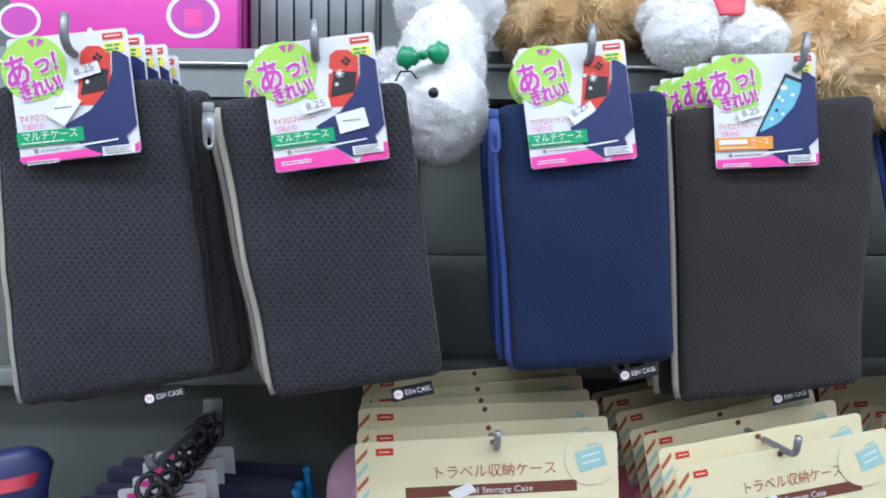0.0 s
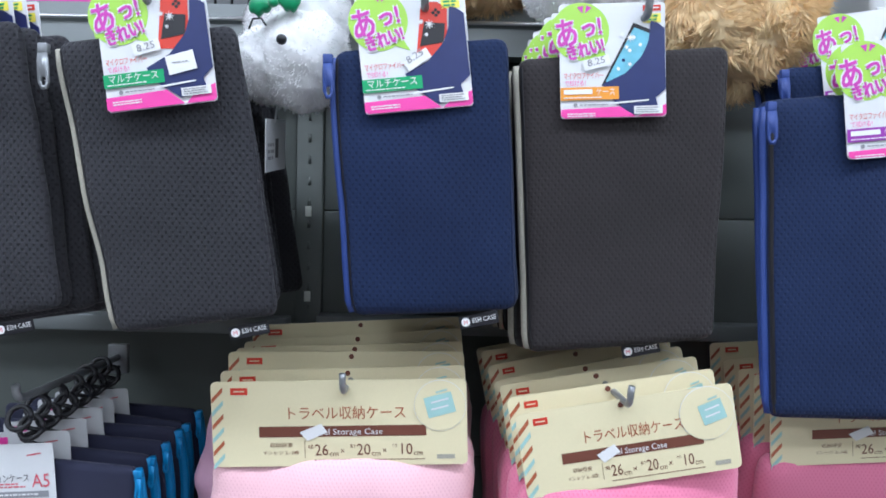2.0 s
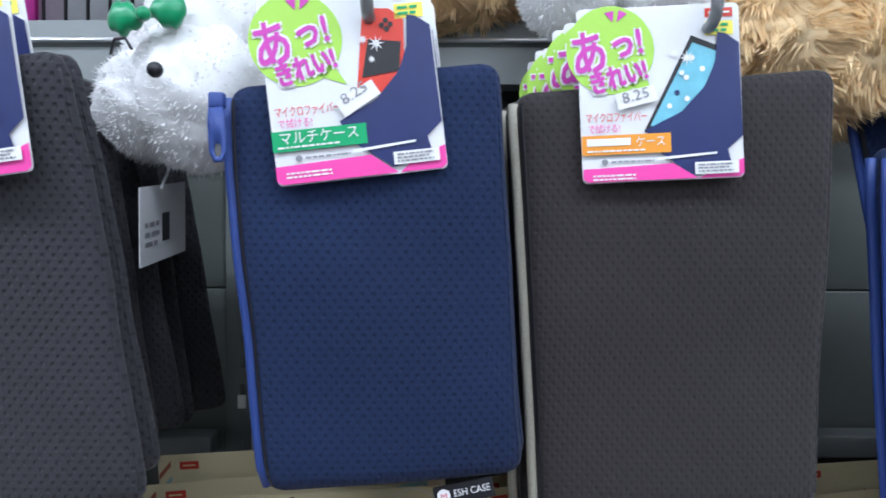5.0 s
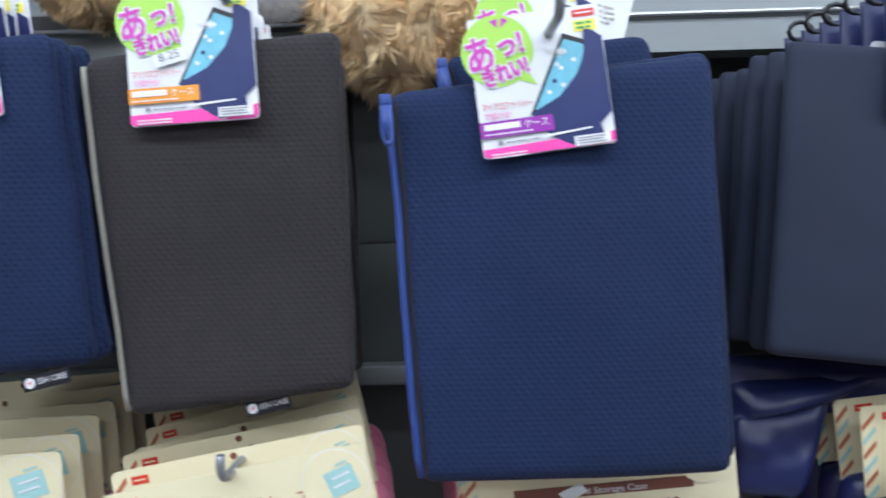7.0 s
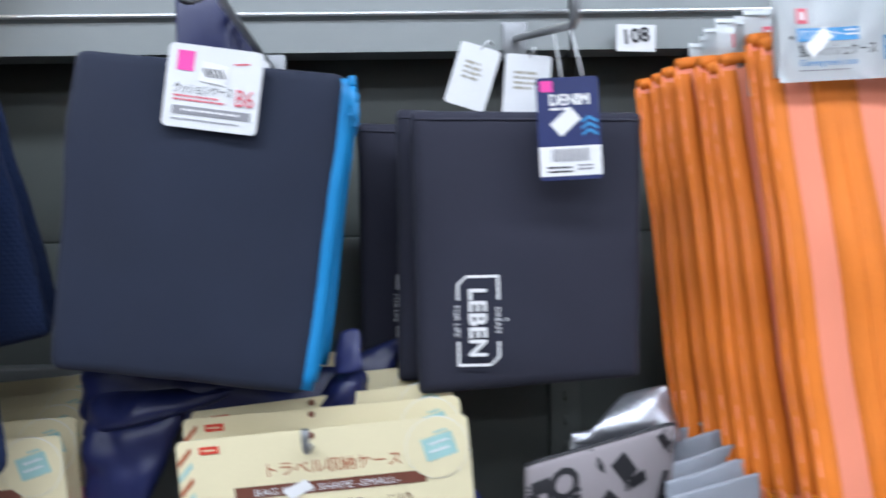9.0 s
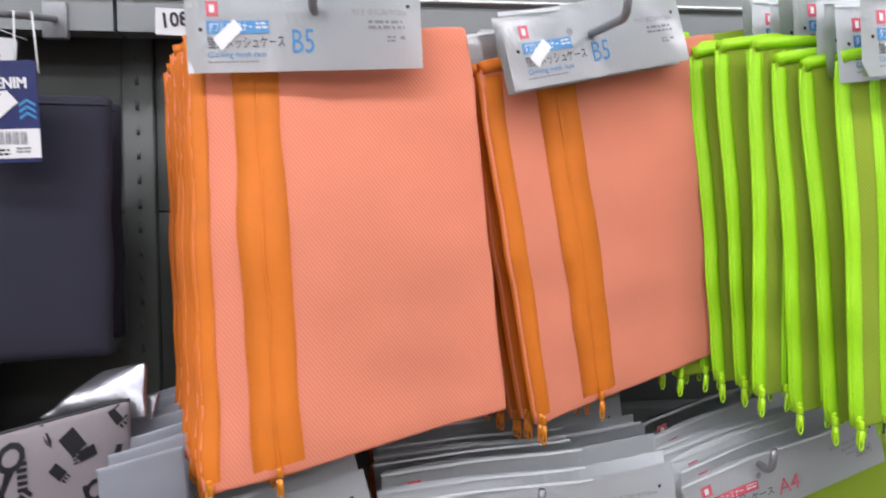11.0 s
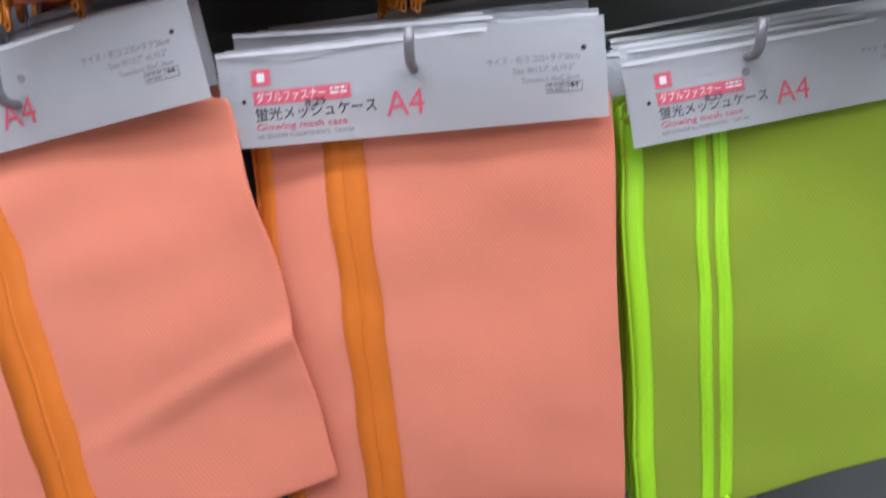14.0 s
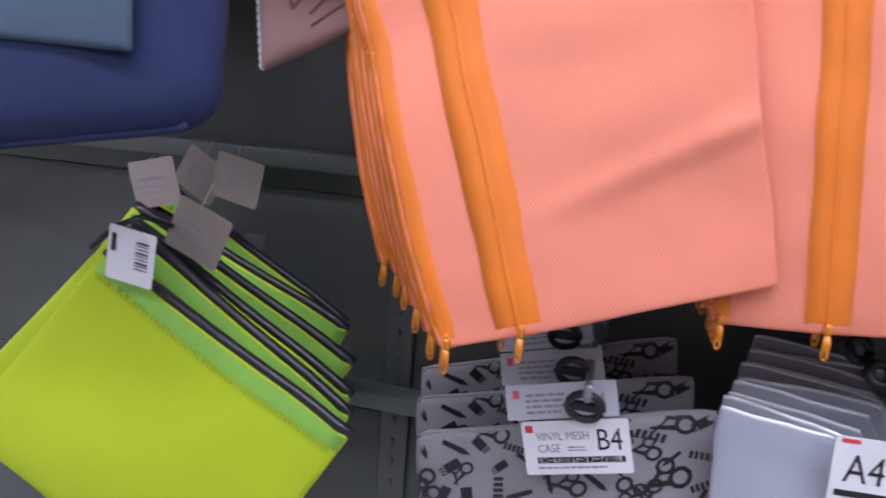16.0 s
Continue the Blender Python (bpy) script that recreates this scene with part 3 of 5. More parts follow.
    p.bars(0.06 * s, 0.34 * s, 1.03 * s, 2, 0.022 * s, "i_white", 5, 4)
    p.rect(0.69 * s, 0.975 * s, 0.96 * s, 1.05 * s, "i_white", 5, name="code_box")
    p.bars(0.71 * s, 0.94 * s, 0.987 * s, 3, 0.02 * s, "i_grey", 6, 8)
    if price:
        pa, pb, pt = price
        p.rect((pa - 0.12) * s, (pb - 0.05) * s, (pa + 0.13) * s, (pb + 0.05) * s, "i_white", 6, pt, name="price_label")
        p.text("8.25", (pa - 0.08) * s, (pb + 0.035) * s, 0.09 * s, "i_grey", 7, pt, wide=0.17 * s, name="handwriting")
    if sticker:
        pa, pb, pt = sticker
        p.rect((pa - 0.13) * s, (pb - 0.085) * s, (pa + 0.13) * s, (pb + 0.085) * s, "i_white", 6, pt, name="price_label")
        p.bars((pa - 0.08) * s, (pa + 0.08) * s, (pb - 0.01) * s, 1, 0.02 * s, "i_grey", 7, 1)
    p.put(tag)


def zip_pull(parent, at, top, y, length, width, mat, lean=0.0):
    """A small slider with its dangling pull."""
    x, z = top
    bm = box(x - width * 0.45 - at[0], x + width * 0.45 - at[0], y - 0.004 - at[1], y + 0.002 - at[1], z - 0.004 - at[2], z + 0.004 - at[2], bevel=0.0012)
    slider = part("zip_slider", bm, mat, parent)
    place = plane_place(at, (x - width / 2, z - 0.004), lean, y - 0.004)
    bm = bmesh.new()
    outer = [(0.1, 0), (0.9, 0), (1, 0.25), (1, 0.8), (0.75, 1), (0.25, 1), (0, 0.8), (0, 0.25)]
    inner = [(0.38, 0.66), (0.62, 0.66), (0.70, 0.72), (0.70, 0.84), (0.6, 0.9), (0.4, 0.9), (0.30, 0.84), (0.30, 0.72)]
    rings = []
    for pts, dy in ((outer, 0), (inner, 0), (inner, 0.0016), (outer, 0.0016)):
        rings.append([bm.verts.new(place(a * width, b * length, 0) + Vector((0, dy, 0))) for a, b in pts])
    for q, s in zip(rings, rings[1:] + rings[:1]):
        for i in range(8):
            bm.faces.new((q[i], q[(i + 1) % 8], s[(i + 1) % 8], s[i]))
    part("zip_pull", bm, mat, slider)


def mesh_case(hang, quad, y, cloth, tape, label, tag, seed, thick=0.013, pull=0.028, label_at=None, copies=3, drift=(0.0, 0.0), turn=0.0, step=0.024, deep=4, yaw=(0.0, 0.0)):
    """A flat zipped case hung by its tag; the zip runs down its left side."""
    at = (hang[0], y, hang[1])
    case = thing("mesh_case", at, label, "case", "zipped mesh cases on hooks")
    sh = Sheet(at, quad, tag["y"] + 0.0115 + thick / 2, y + thick / 2, thick, puff=0.003, wave=0.006, seed=seed, corner=0.010, yaw=yaw)
    part("body", sh.mesh(12, 18), cloth, case)
    zipper = part("zip", tube(sh.edge(0.0, 0.02, 0.99, out=-0.001), 0.0036, 8, flat=0.8), tape, case)
    part("zip_seam", sh.strip(0.008, 0.022, 0.03, 0.99, 0.0007), "black", zipper)
    part("seam", tube([sh.front(0.985, 0.03 + 0.94 * i / 16, -0.0006) for i in range(17)], 0.0009, 5), cloth, case)
    start = step * (copies + 1)
    # extra untagged cases at the back, added to keep light out of the gaps
    for k in range(deep):
        dy = start + (0.868 - y - start - thick) * (k + 0.5) / deep
        copy_thing(case, pose(at[0] + drift[0] * (copies + 1) + 0.003 * math.sin(k * 2 + seed), y + dy, at[2] + 0.003 * math.sin(5 * k + seed), 0, 1.2 * math.sin(seed + k * 2.7), turn + 1.5 * math.sin(2 * k + seed)))
    case_tag(case, at, **tag)
    for k in range(copies):
        dy = step * (k + 1) + 0.15 * step * math.sin(seed + k)
        copy_thing(case, pose(at[0] + drift[0] * (k + 1), y + dy, at[2] + drift[1] * (k + 1) + 0.003 * math.sin(3 * k + seed), 0, 1.6 * math.sin(seed * 2 + k * 1.7), turn + 2 * math.sin(k + seed)))
    if pull:
        zip_pull(case, at, (quad[0][0] - 0.002, quad[0][1] - 0.008), tag["y"] + 0.004, pull, 0.009, "royal_tape" if "blue" in label else "wire", 3)
    if label_at:
        q = plane_place(at, label_at, 12, y + 0.006)
        lab = part("woven_label", card_mesh(q, 0.034, 0.011, 0.0008, 0.0008), "black", case, "black woven label with white lettering", smooth=False)
        p = Print(q)
        p.disc(0.0055, 0.0055, 0.0038, "i_white", 1, 14)
        p.text("M", 0.0035, 0.0075, 0.0052, "i_rose", 2)
        p.text("ESH CASE", 0.011, 0.0072, 0.0058, "i_white", 1, wide=0.021)
        p.put(lab)
    return case


mesh_case((-0.235, 1.709), ((-0.297, 1.686), (-0.157, 1.694), (-0.129, 1.458), (-0.282, 1.432)), 0.63, "charcoal", "taupe",
          "charcoal mesh zip case with greige zip hung by its tag",
          dict(corner=(-0.269, 1.624), y=0.61, w=0.0916, h=0.096, turn=6.5, band="マルチケース", band_ink="i_green", picture="console", price=(0.62, 0.33, 12), sticker=(0.42, 0.62, 50)), 1,
          label_at=(-0.187, 1.443), copies=4, drift=(0.005, -0.001), step=0.015)
mesh_case((-0.043, 1.704), ((-0.120, 1.674), (0.025, 1.690), (0.056, 1.458), (-0.081, 1.439)), 0.627, "charcoal", "taupe",
          "charcoal mesh zip case with greige zip hung slanting",
          dict(corner=(-0.072, 1.617), y=0.596, w=0.0866, h=0.097, turn=7.8, band="マルチケース", band_ink="i_green", picture="console", price=(0.42, 0.58, 8), sticker=(0.72, 0.75, 8)), 2,
          label_at=(0.013, 1.446), copies=2, drift=(-0.010, 0.002))
mesh_case((0.168, 1.713), ((0.097, 1.675), (0.240, 1.692), (0.256, 1.464), (0.114, 1.456)), 0.652, "royal", "royal_tape",
          "royal blue mesh zip case with blue zip hung by its tag",
          dict(corner=(0.126, 1.623), y=0.621, skew=0.08, w=0.0880, h=0.097, turn=7, band="マルチケース", band_ink="i_green", picture="console", price=(0.52, 0.64, 28)), 3,
          label_at=(0.205, 1.456), copies=3, drift=(0.001, 0.001), step=0.016, yaw=(0.014, 0.016))
mesh_case((0.336, 1.714), ((0.250, 1.679), (0.432, 1.694), (0.434, 1.439), (0.269, 1.421)), 0.68, "umber", "taupe",
          "dark brown mesh zip case with greige zip hung by its tag",
          dict(corner=(0.288, 1.627), y=0.651, w=0.0890, h=0.096, turn=2.8, band="|ケース", band_ink="i_orange", picture="tablet", price=(0.34, 0.56, 12)), 4,
          pull=0, label_at=(0.352, 1.429), copies=5, drift=(-0.003, 0.0))
mesh_case((0.576, 1.687), ((0.466, 1.649), (0.693, 1.670), (0.702, 1.373), (0.481, 1.371)), 0.67, "royal", "royal_tape",
          "large royal blue mesh zip case hung by its tag",
          dict(corner=(0.531, 1.598), y=0.652, w=0.0915, h=0.097, turn=6, band="|ケース", band_ink="i_purple", picture="tablet"), 5,
          thick=0.016, copies=1, drift=(0.002, 0.007), turn=-1.0, step=0.019, deep=0)
mesh_case((0.585, 1.715), ((0.505, 1.690), (0.665, 1.703), (0.722, 1.474), (0.560, 1.440)), 0.735, "royal", "royal_tape",
          "royal blue mesh zip case hung slanting behind a larger one",
          dict(corner=(0.545, 1.640), y=0.718, w=0.088, h=0.096, turn=8, band="|ケース", band_ink="i_purple", picture="tablet"), 8,
          copies=1, drift=(-0.012, 0.002), step=0.03, deep=0)
for x, z, yb, yt, dx in ((-0.250, 1.709, LIP, 0.598, 0.022), (-0.043, 1.704, LIP, 0.592, 0.001), (0.160, 1.711, LIP, 0.618, 0.012), (0.322, 1.713, LIP, 0.642, 0.034), (0.566, 1.684, LIP, 0.612, 0.013)):
    peg_hook(x, z, yb, yt, dx)


# ---- cushion cases ----
def cushion_case(hang, quad, y, label, seed, card=None, copies=3, drift=(0, 0), step=0.03, loop=True, cloth="neoprene"):
    at = (hang[0], y, hang[1])
    c = thing("cushion_case", at, label, "case", "navy cushion cases on hooks")
    sh = Sheet(at, quad, y + 0.006, y + 0.006, 0.012, puff=0.004, wave=0.006, seed=seed, corner=0.008)
    part("body", sh.mesh(12, 16), cloth, c)
    z = part("zip", tube(sh.edge(1.0, 0.01, 0.99, out=0.001), 0.0058, 10, flat=0.7), "azure", c, "bright azure zip")
    part("zip_teeth", tube([p + Vector((0.0045, -0.002, 0)) for p in sh.edge(1.0, 0.02, 0.98)], 0.0014, 6), "azure", z)
    zip_pull(c, at, (quad[1][0] + 0.004, quad[1][1] - 0.006), y, 0.022, 0.006, "azure", -4)
    if loop:
        mid = sh.mid(0.47, 0.0)
        lp = Sheet((0, 0, 0), ((mid.x - 0.02, mid.z + 0.045), (mid.x + 0.018, mid.z + 0.048), (mid.x + 0.022, mid.z - 0.01), (mid.x - 0.02, mid.z - 0.01)), mid.y - 0.002, mid.y - 0.002, 0.006, puff=0.004, wave=0.006, seed=seed + 9)
        part("hanging_loop", lp.mesh(5, 6), "navy_nylon", c)
        for k in range(1):
            ring = [(mid.x + 0.006 * (k - 1) + 0.011 * math.cos(a * math.pi / 6), mid.y - 0.006 + 0.004 * k, mid.z + 0.05 + 0.009 * math.sin(a * math.pi / 6)) for a in range(13)]
            part("clasp", tube(ring, 0.0022, 6), "black", c, "black plastic clasp")
    else:
        for q in (0, 1):
            ring = [(0.011 * math.cos(t * math.pi / 8) + 0.004 * q, -0.012 + 0.012 * q + 0.005 * math.sin(t * math.pi / 8), -0.016 + 0.010 * math.sin(t * math.pi / 8) - 0.012 * q) for t in range(17)]
            part("clasp", tube(ring, 0.0026, 8), "black", c, "black plastic ring clasp")
        sp = [(0.010 * math.cos(t * 0.9), 0.010 + 0.006 * math.sin(t * 0.9), -0.02 - 0.002 * t) for t in range(24)]
        part("clasp_cord", tube(sp, 0.0024, 6), "black", c, "black coiled clasp cord")
    if card:
        corner, w, h, turn, cy, size, code = card
        place = plane_place(at, corner, turn, cy)
        cd = part("card", card_mesh(place, w, h, r=0.004), "paper", c, "white folded product card", smooth=False)
        p = Print(place)
        p.rect(0.10 * w, 0.08 * h, 0.28 * w, 0.32 * h, "i_magenta", name="brand_mark")
        p.text("クッションケース", 0.09 * w, 0.58 * h, 0.14 * h, "i_black", 2, wide=0.62 * w)
        p.text(size, 0.74 * w, 0.68 * h, 0.30 * h, "i_rose", 2, wide=0.20 * w)
        p.bars(0.10 * w, 0.70 * w, 0.61 * h, 2, 0.045 * h, "i_rose", 1, 6)
        p.rect(0.10 * w, 0.74 * h, 0.92 * w, 0.84 * h, "i_grey", name="grey_bar")
        p.bars(0.2 * w, 0.86 * w, 0.775 * h, 1, 0.05 * h, "i_white", 2, 7)
        p.bars(0.10 * w, 0.86 * w, 0.89 * h, 1, 0.04 * h, "i_grey", 1, 8)
        p.rect(0.70 * w, 0.16 * h, 0.86 * w, 0.18 * h, "i_rose", 1, 8)
        if code:
            p.rect(0.36 * w, 0.20 * h, 0.64 * w, 0.44 * h, "i_white", 2, -6, name="price_label")
            for i in range(5):
                p.rect((0.40 + 0.045 * i) * w, 0.26 * h, (0.42 + 0.045 * i) * w, 0.38 * h, "i_black", 3, 30, name="handwriting")
        p.put(cd)
    for k in range(copies):
        copy_thing(c, pose(at[0] + drift[0] * (k + 1), y + step * (k + 1), at[2] + drift[1] * (k + 1), 0, 1.5 * math.sin(k * 2.3 + seed), 1.5 * math.sin(k + seed)))
    return c


cushion_case((0.872, 1.707), ((0.760, 1.687), (0.959, 1.665), (0.922, 1.430), (0.738, 1.453)), 0.695, "navy neoprene cushion case with azure zip and white card", 6,
             ((0.834, 1.688), 0.068, 0.060, -8, 0.688, "B6", True), copies=5, drift=(-0.002, 0.001), step=0.028)
peg_hook(0.872, 1.708, LIP, 0.66, 0.006)
cushion_case((-0.206, 1.36), ((-0.305, 1.306), (-0.100, 1.296), (-0.092, 1.11), (-0.30, 1.10)), 0.715, "small navy neoprene cushion case with azure zip and white card", 7,
             ((-0.262, 1.314), 0.085, 0.062, 4, 0.708, "A5", False), copies=5, drift=(0.002, 0.004), step=0.027, loop=False, cloth="navy_cloth")
peg_hook(-0.204, 1.364, 0.9, 0.69, 0.003, rise=0.014, r=0.004)


# ---- dark denim pouch ----
def denim_pouch(at_x, y, quad, copies):
    at = (at_x, y, 1.70)
    d = thing("denim_pouch", at, "dark denim pouch with white printed lettering and blue tag", "pouch", "denim pouches")
    sh = Sheet(at, quad, y + 0.007, y + 0.007, 0.014, puff=0.004, wave=0.005, seed=12, corner=0.006)
    part("body", sh.mesh(12, 14), "denim", d)
    part("top_hem", tube([sh.front(0.02 + 0.96 * i / 14, 0.035, 0.0) for i in range(15)], 0.0012, 5), "denim", d)
    # printed emblem, reading downwards
    ex, ez = 1.0737, 1.5125
    spin = lambda a, b, k: Vector((ex - b - at[0], sh.front((ex - b - quad[0][0]) / 0.19, 0.62).y - 0.0005 * k, ez - a - at[2]))
    p = Print(spin)
    for f in (0, 1):
        s = (lambda a: a) if not f else (lambda a: 0.074 - a)
        g = (lambda b: b) if not f else (lambda b: 0.035 - b)
        p.poly([(s(0.0), g(0.0)), (s(0.020), g(0.0)), (s(0.020), g(0.0022)), (s(0.0022), g(0.0022)), (s(0.0022), g(0.010)), (s(0.0), g(0.010))], "i_white", 1, name="emblem")
        p.poly([(s(0.0), g(0.010)), (s(0.0022), g(0.010)), (s(0.0022), g(0.027)), (s(0.0), g(0.027))], "i_white", 1, name="emblem")
        p.poly([(s(0.0), g(0.027)), (s(0.0022), g(0.027)), (s(0.008), g(0.0328)), (s(0.020), g(0.0328)), (s(0.020), g(0.035)), (s(0.007), g(0.035))], "i_white", 1, name="emblem")
    for n, (da, db) in enumerate(((0, 0), (0.0009, 0), (0, 0.0009), (0.0009, 0.0009), (0.0004, -0.0005))):
        p.text("LEBEN", 0.0095 + da, 0.0245 + db, 0.0195, "i_white", 1 + 0.2 * n, wide=0.0555, name="emblem")
    p.text("DREAM", 0.026, 0.0035, 0.0062, "i_white", 1, wide=0.021, name="emblem")
    p.text("A", 0.0345, -0.0035, 0.0055, "i_white", 1, name="emblem")
    p.text("FOR LIFE", 0.024, 0.037, 0.0062, "i_white", 1, wide=0.026, name="emblem")
    p.put(d)
    for dx, dy, tilt, yaw in ((-0.010, 0.030, 1.5, 2), (-0.014, 0.060, -1.0, 3), (-0.050, 0.095, 0.6, 5))[:copies]:
        copy_thing(d, pose(at[0] + dx, y + dy, at[2] + 0.003, 0, tilt, yaw))
    place = plane_place(at, (1.102, 1.665), 2, y - 0.030)
    tg = part("tag", card_mesh(place, 0.0485, 0.0795, r=0.003), "i_navy", d, "navy tag with white lettering and barcode", smooth=False)
    p = Print(place)
    p.rect(0.003, 0.0025, 0.0125, 0.011, "i_magenta", name="brand_mark")
    for da in (0, 0.0005, 0.001):
        p.text("DENIM", 0.009 + da, 0.0215 + 0.4 * da, 0.0125, "i_white", 1 + 400 * da, wide=0.031)
    p.bars(0.010, 0.026, 0.0235, 1, 0.004, "i_white", 1, 1)
    p.rect(0.011, 0.028, 0.032, 0.041, "i_white", 2, 40, name="price_label")
    for k in range(3):
        b = 0.031 + 0.005 * k
        p.poly([(0.034, b + 0.003), (0.040, b - 0.001), (0.0465, b + 0.003), (0.0465, b + 0.0055), (0.040, b + 0.0015), (0.034, b + 0.0055)], "i_blue", 1)
    p.rect(0.0, 0.0535, 0.0485, 0.0765, "i_white", 1, name="white_field")
    for k in range(16):
        p.rect(0.0095 + 0.0019 * k, 0.0555, 0.0095 + 0.0019 * k + (0.0012 if k % 3 else 0.0006), 0.0655, "i_grey", 2, name="barcode")
    p.bars(0.006, 0.026, 0.069, 2, 0.0032, "i_black", 2, 3)
    p.bars(0.030, 0.044, 0.068, 2, 0.0028, "i_grey", 2, 5)
    p.put(tg)
    for sx, tx in ((-0.004, 1.127), (0.010, 1.145)):
        part("loop_string", tube([(1.126 - at[0] + sx, 0, 0.012), ((1.126 + tx) / 2 - at[0] + 0.5 * sx, -0.006, -0.012), (tx - at[0], -0.012, -0.040)], 0.0009, 5), "white_plastic", d)
    return d


denim_pouch(1.124, 0.750, ((1.004, 1.648), (1.1956, 1.644), (1.1904, 1.424), (1.007, 1.4147)), 3)
peg_hook(1.107, 1.692, LIP, 0.66, 0.014, lift=0.045)
for x, z, t, w, h in ((1.048, 1.705, -18, 0.034, 0.052), (1.084, 1.694, -5, 0.038, 0.050), (0.628, 1.752, -16, 0.036, 0.05)):
    lt = thing("loose_price_tag", (x, 0.76, z), "white cardboard price tag on a clear loop", "tag", "loose white tags")
    place = plane_place((x, 0.76, z), (x, z), t, 0.755)
    cd = part("card", card_mesh(place, w, h, r=0.003), "paper", lt, smooth=False)
    p = Print(place)
    p.bars(0.008, w - 0.010, 0.014, 4, 0.0042, "taupe", 1, int(x * 100))
    p.put(cd)
    part("loop", tube([place(w / 2, 0.003, 1), place(w / 2 + 0.004, -0.006, 2), Vector((0.03, 0.03, 0.004))], 0.0006, 5), "white_plastic", lt)
place = plane_place((1.204, 0.86, 1.743), (1.205, 1.747), -2, LIP - 0.012)
note = thing("price_note", (1.204, 0.86, 1.743), "small white card with handwritten number clipped to the shelf lip", "price note")
cd = part("card", card_mesh(place, 0.038, 0.026, r=0.001), "paper", note, smooth=False)
p = Print(place)
for n, (da, db) in enumerate(((0, 0), (0.0009, 0), (0, 0.0009), (0.0009, 0.0009), (0.0004, 0.0005))):
    p.text("108", 0.005 + da, 0.019 + db, 0.02, "i_black", 1 + 0.2 * n, 8, wide=0.027, name="handwriting")
p.put(cd)


# ---- glowing mesh bags ----
def glow_bag(hang, quad, y, cloth, tape, enamel, card, zips, label, seed, size, ink, thick=0.004, crease=None, y_low=None, copies=6, drift=(0, 0), step=0.018, pulls=True, sway=1.2, big=True, fan=0.0, yaw=(0.0, 0.0), skew=0.0):
    """A flat mesh bag with sewn tapes down its left part and a filmed header card."""
    at = (hang[0], y, hang[1])
    b = thing("mesh_bag", at, label, "bag", "fluorescent mesh bags on hooks")
    sh = Sheet(at, quad, y + 0.004, (y_low or y) + 0.004, thick, puff=0.004, wave=0.009, seed=seed, corner=0.006, crease=crease, size=8, yaw=yaw)
    part("body", sh.mesh(16, 64 if crease else 22), cloth, b)
    for i, (u0, u1, slant) in enumerate(zips):
        tp = part("zip_tape", sh.strip(u0, u1, 0.0, 1.0, 0.001, 22, 4, slant), tape, b)
        um = (u0 + u1) / 2
        if u0 > 0:
            part("zip_teeth", sh.strip(um - 0.006, um + 0.006, 0.0, 0.995, 0.0013, 22, 3, slant), tape, tp)
        if pulls and u1 - u0 > 0.03:
            e = sh.front(min(um + slant, 1), 1.0)
            zip_pull(b, at, (e.x + at[0], e.z + at[2] + 0.004), e.y + at[1] - 0.003, 0.0175, 0.0049, enamel, 2 * math.sin(seed))
    e = sh.mid(0.0, 1.0)
    edge = part("edge_tape", tube(sh.edge(0.0, 0.01, 0.99, n=22), 0.0019, 6, flat=0.8), tape, b)
    if pulls:
        zip_pull(b, at, (e.x + at[0] + 0.004, e.z + at[2] + 0.006), e.y + at[1], 0.0175, 0.0049, enamel, -3)
    if not big:
        part("rolled_top", tube([sh.mid(0.01 + 0.33 * i / 10, 0.0) + Vector((0, 0, 0.001 - 0.004 * (i / 10 - 0.4) ** 2)) for i in range(11)], 0.0058, 10), tape, b)
    if card:
        corner, w, h, turn, cy = card
        place0 = plane_place(at, corner, turn, cy, skew=skew)
        place = lambda a, q, k: place0(a, q, k) + Vector((0, 0.006 * math.sin(2.2 * a / w * math.pi) * (1 - q / h), 0))
        bm = bmesh.new()
        g = {}
        for i in range(33):
            for j in range(7):
                g[i, j] = bm.verts.new(place(w * i / 32, h * j / 6, 0))
        for i in range(32):
            for j in range(6):
                bm.faces.new((g[i, j], g[i, j + 1], g[i + 1, j + 1], g[i + 1, j]))
        bmesh.ops.solidify(bm, geom=bm.faces[:], thickness=0.0007)
        cd = part("header_card", bm, "film", b, "white header card in glossy clear film", smooth=False)
        p = Print(place)
        p.rect(0.085 * w, 0.20 * h, 0.135 * w, 0.37 * h, "i_rose", name="brand_mark")
        p.rect(0.100 * w, 0.24 * h, 0.120 * w, 0.33 * h, "i_white", 2, name="brand_mark")
        p.rect(0.085 * w, 0.42 * h, 0.345 * w, 0.565 * h, ink, name="colour_band")
        p.text("ダブルファスナー", 0.092 * w, 0.535 * h, 0.12 * h, "i_white", 2, wide=0.185 * w)
        p.bars(0.29 * w, 0.34 * w, 0.445 * h, 2, 0.045 * h, "i_white", 2, 4)
        p.text("蛍光メッシュケース", 0.085 * w, 0.72 * h, 0.15 * h, "i_black", 1, wide=0.325 * w)
        p.text("Glowing mesh case", 0.085 * w, 0.83 * h, 0.10 * h, "i_rose" if ink == "i_rose" else "i_blue", 1, wide=0.245 * w)
        if not big:
            p.bars(0.085 * w, 0.335 * w, 0.875 * h, 1, 0.028 * h, "i_grey", 1, 5)
        p.text(size, 0.435 * w, 0.80 * h, 0.38 * h, ink if ink == "i_rose" else "i_blue", 1, wide=0.10 * w, name="size_mark")
        p.text("サイズ・約ヨコ35×タテ26cm" if big else "サイズ・約ヨコ30×タテ22cm", 0.70 * w, 0.40 * h, 0.085 * h, "i_grey", 1, wide=0.235 * w)
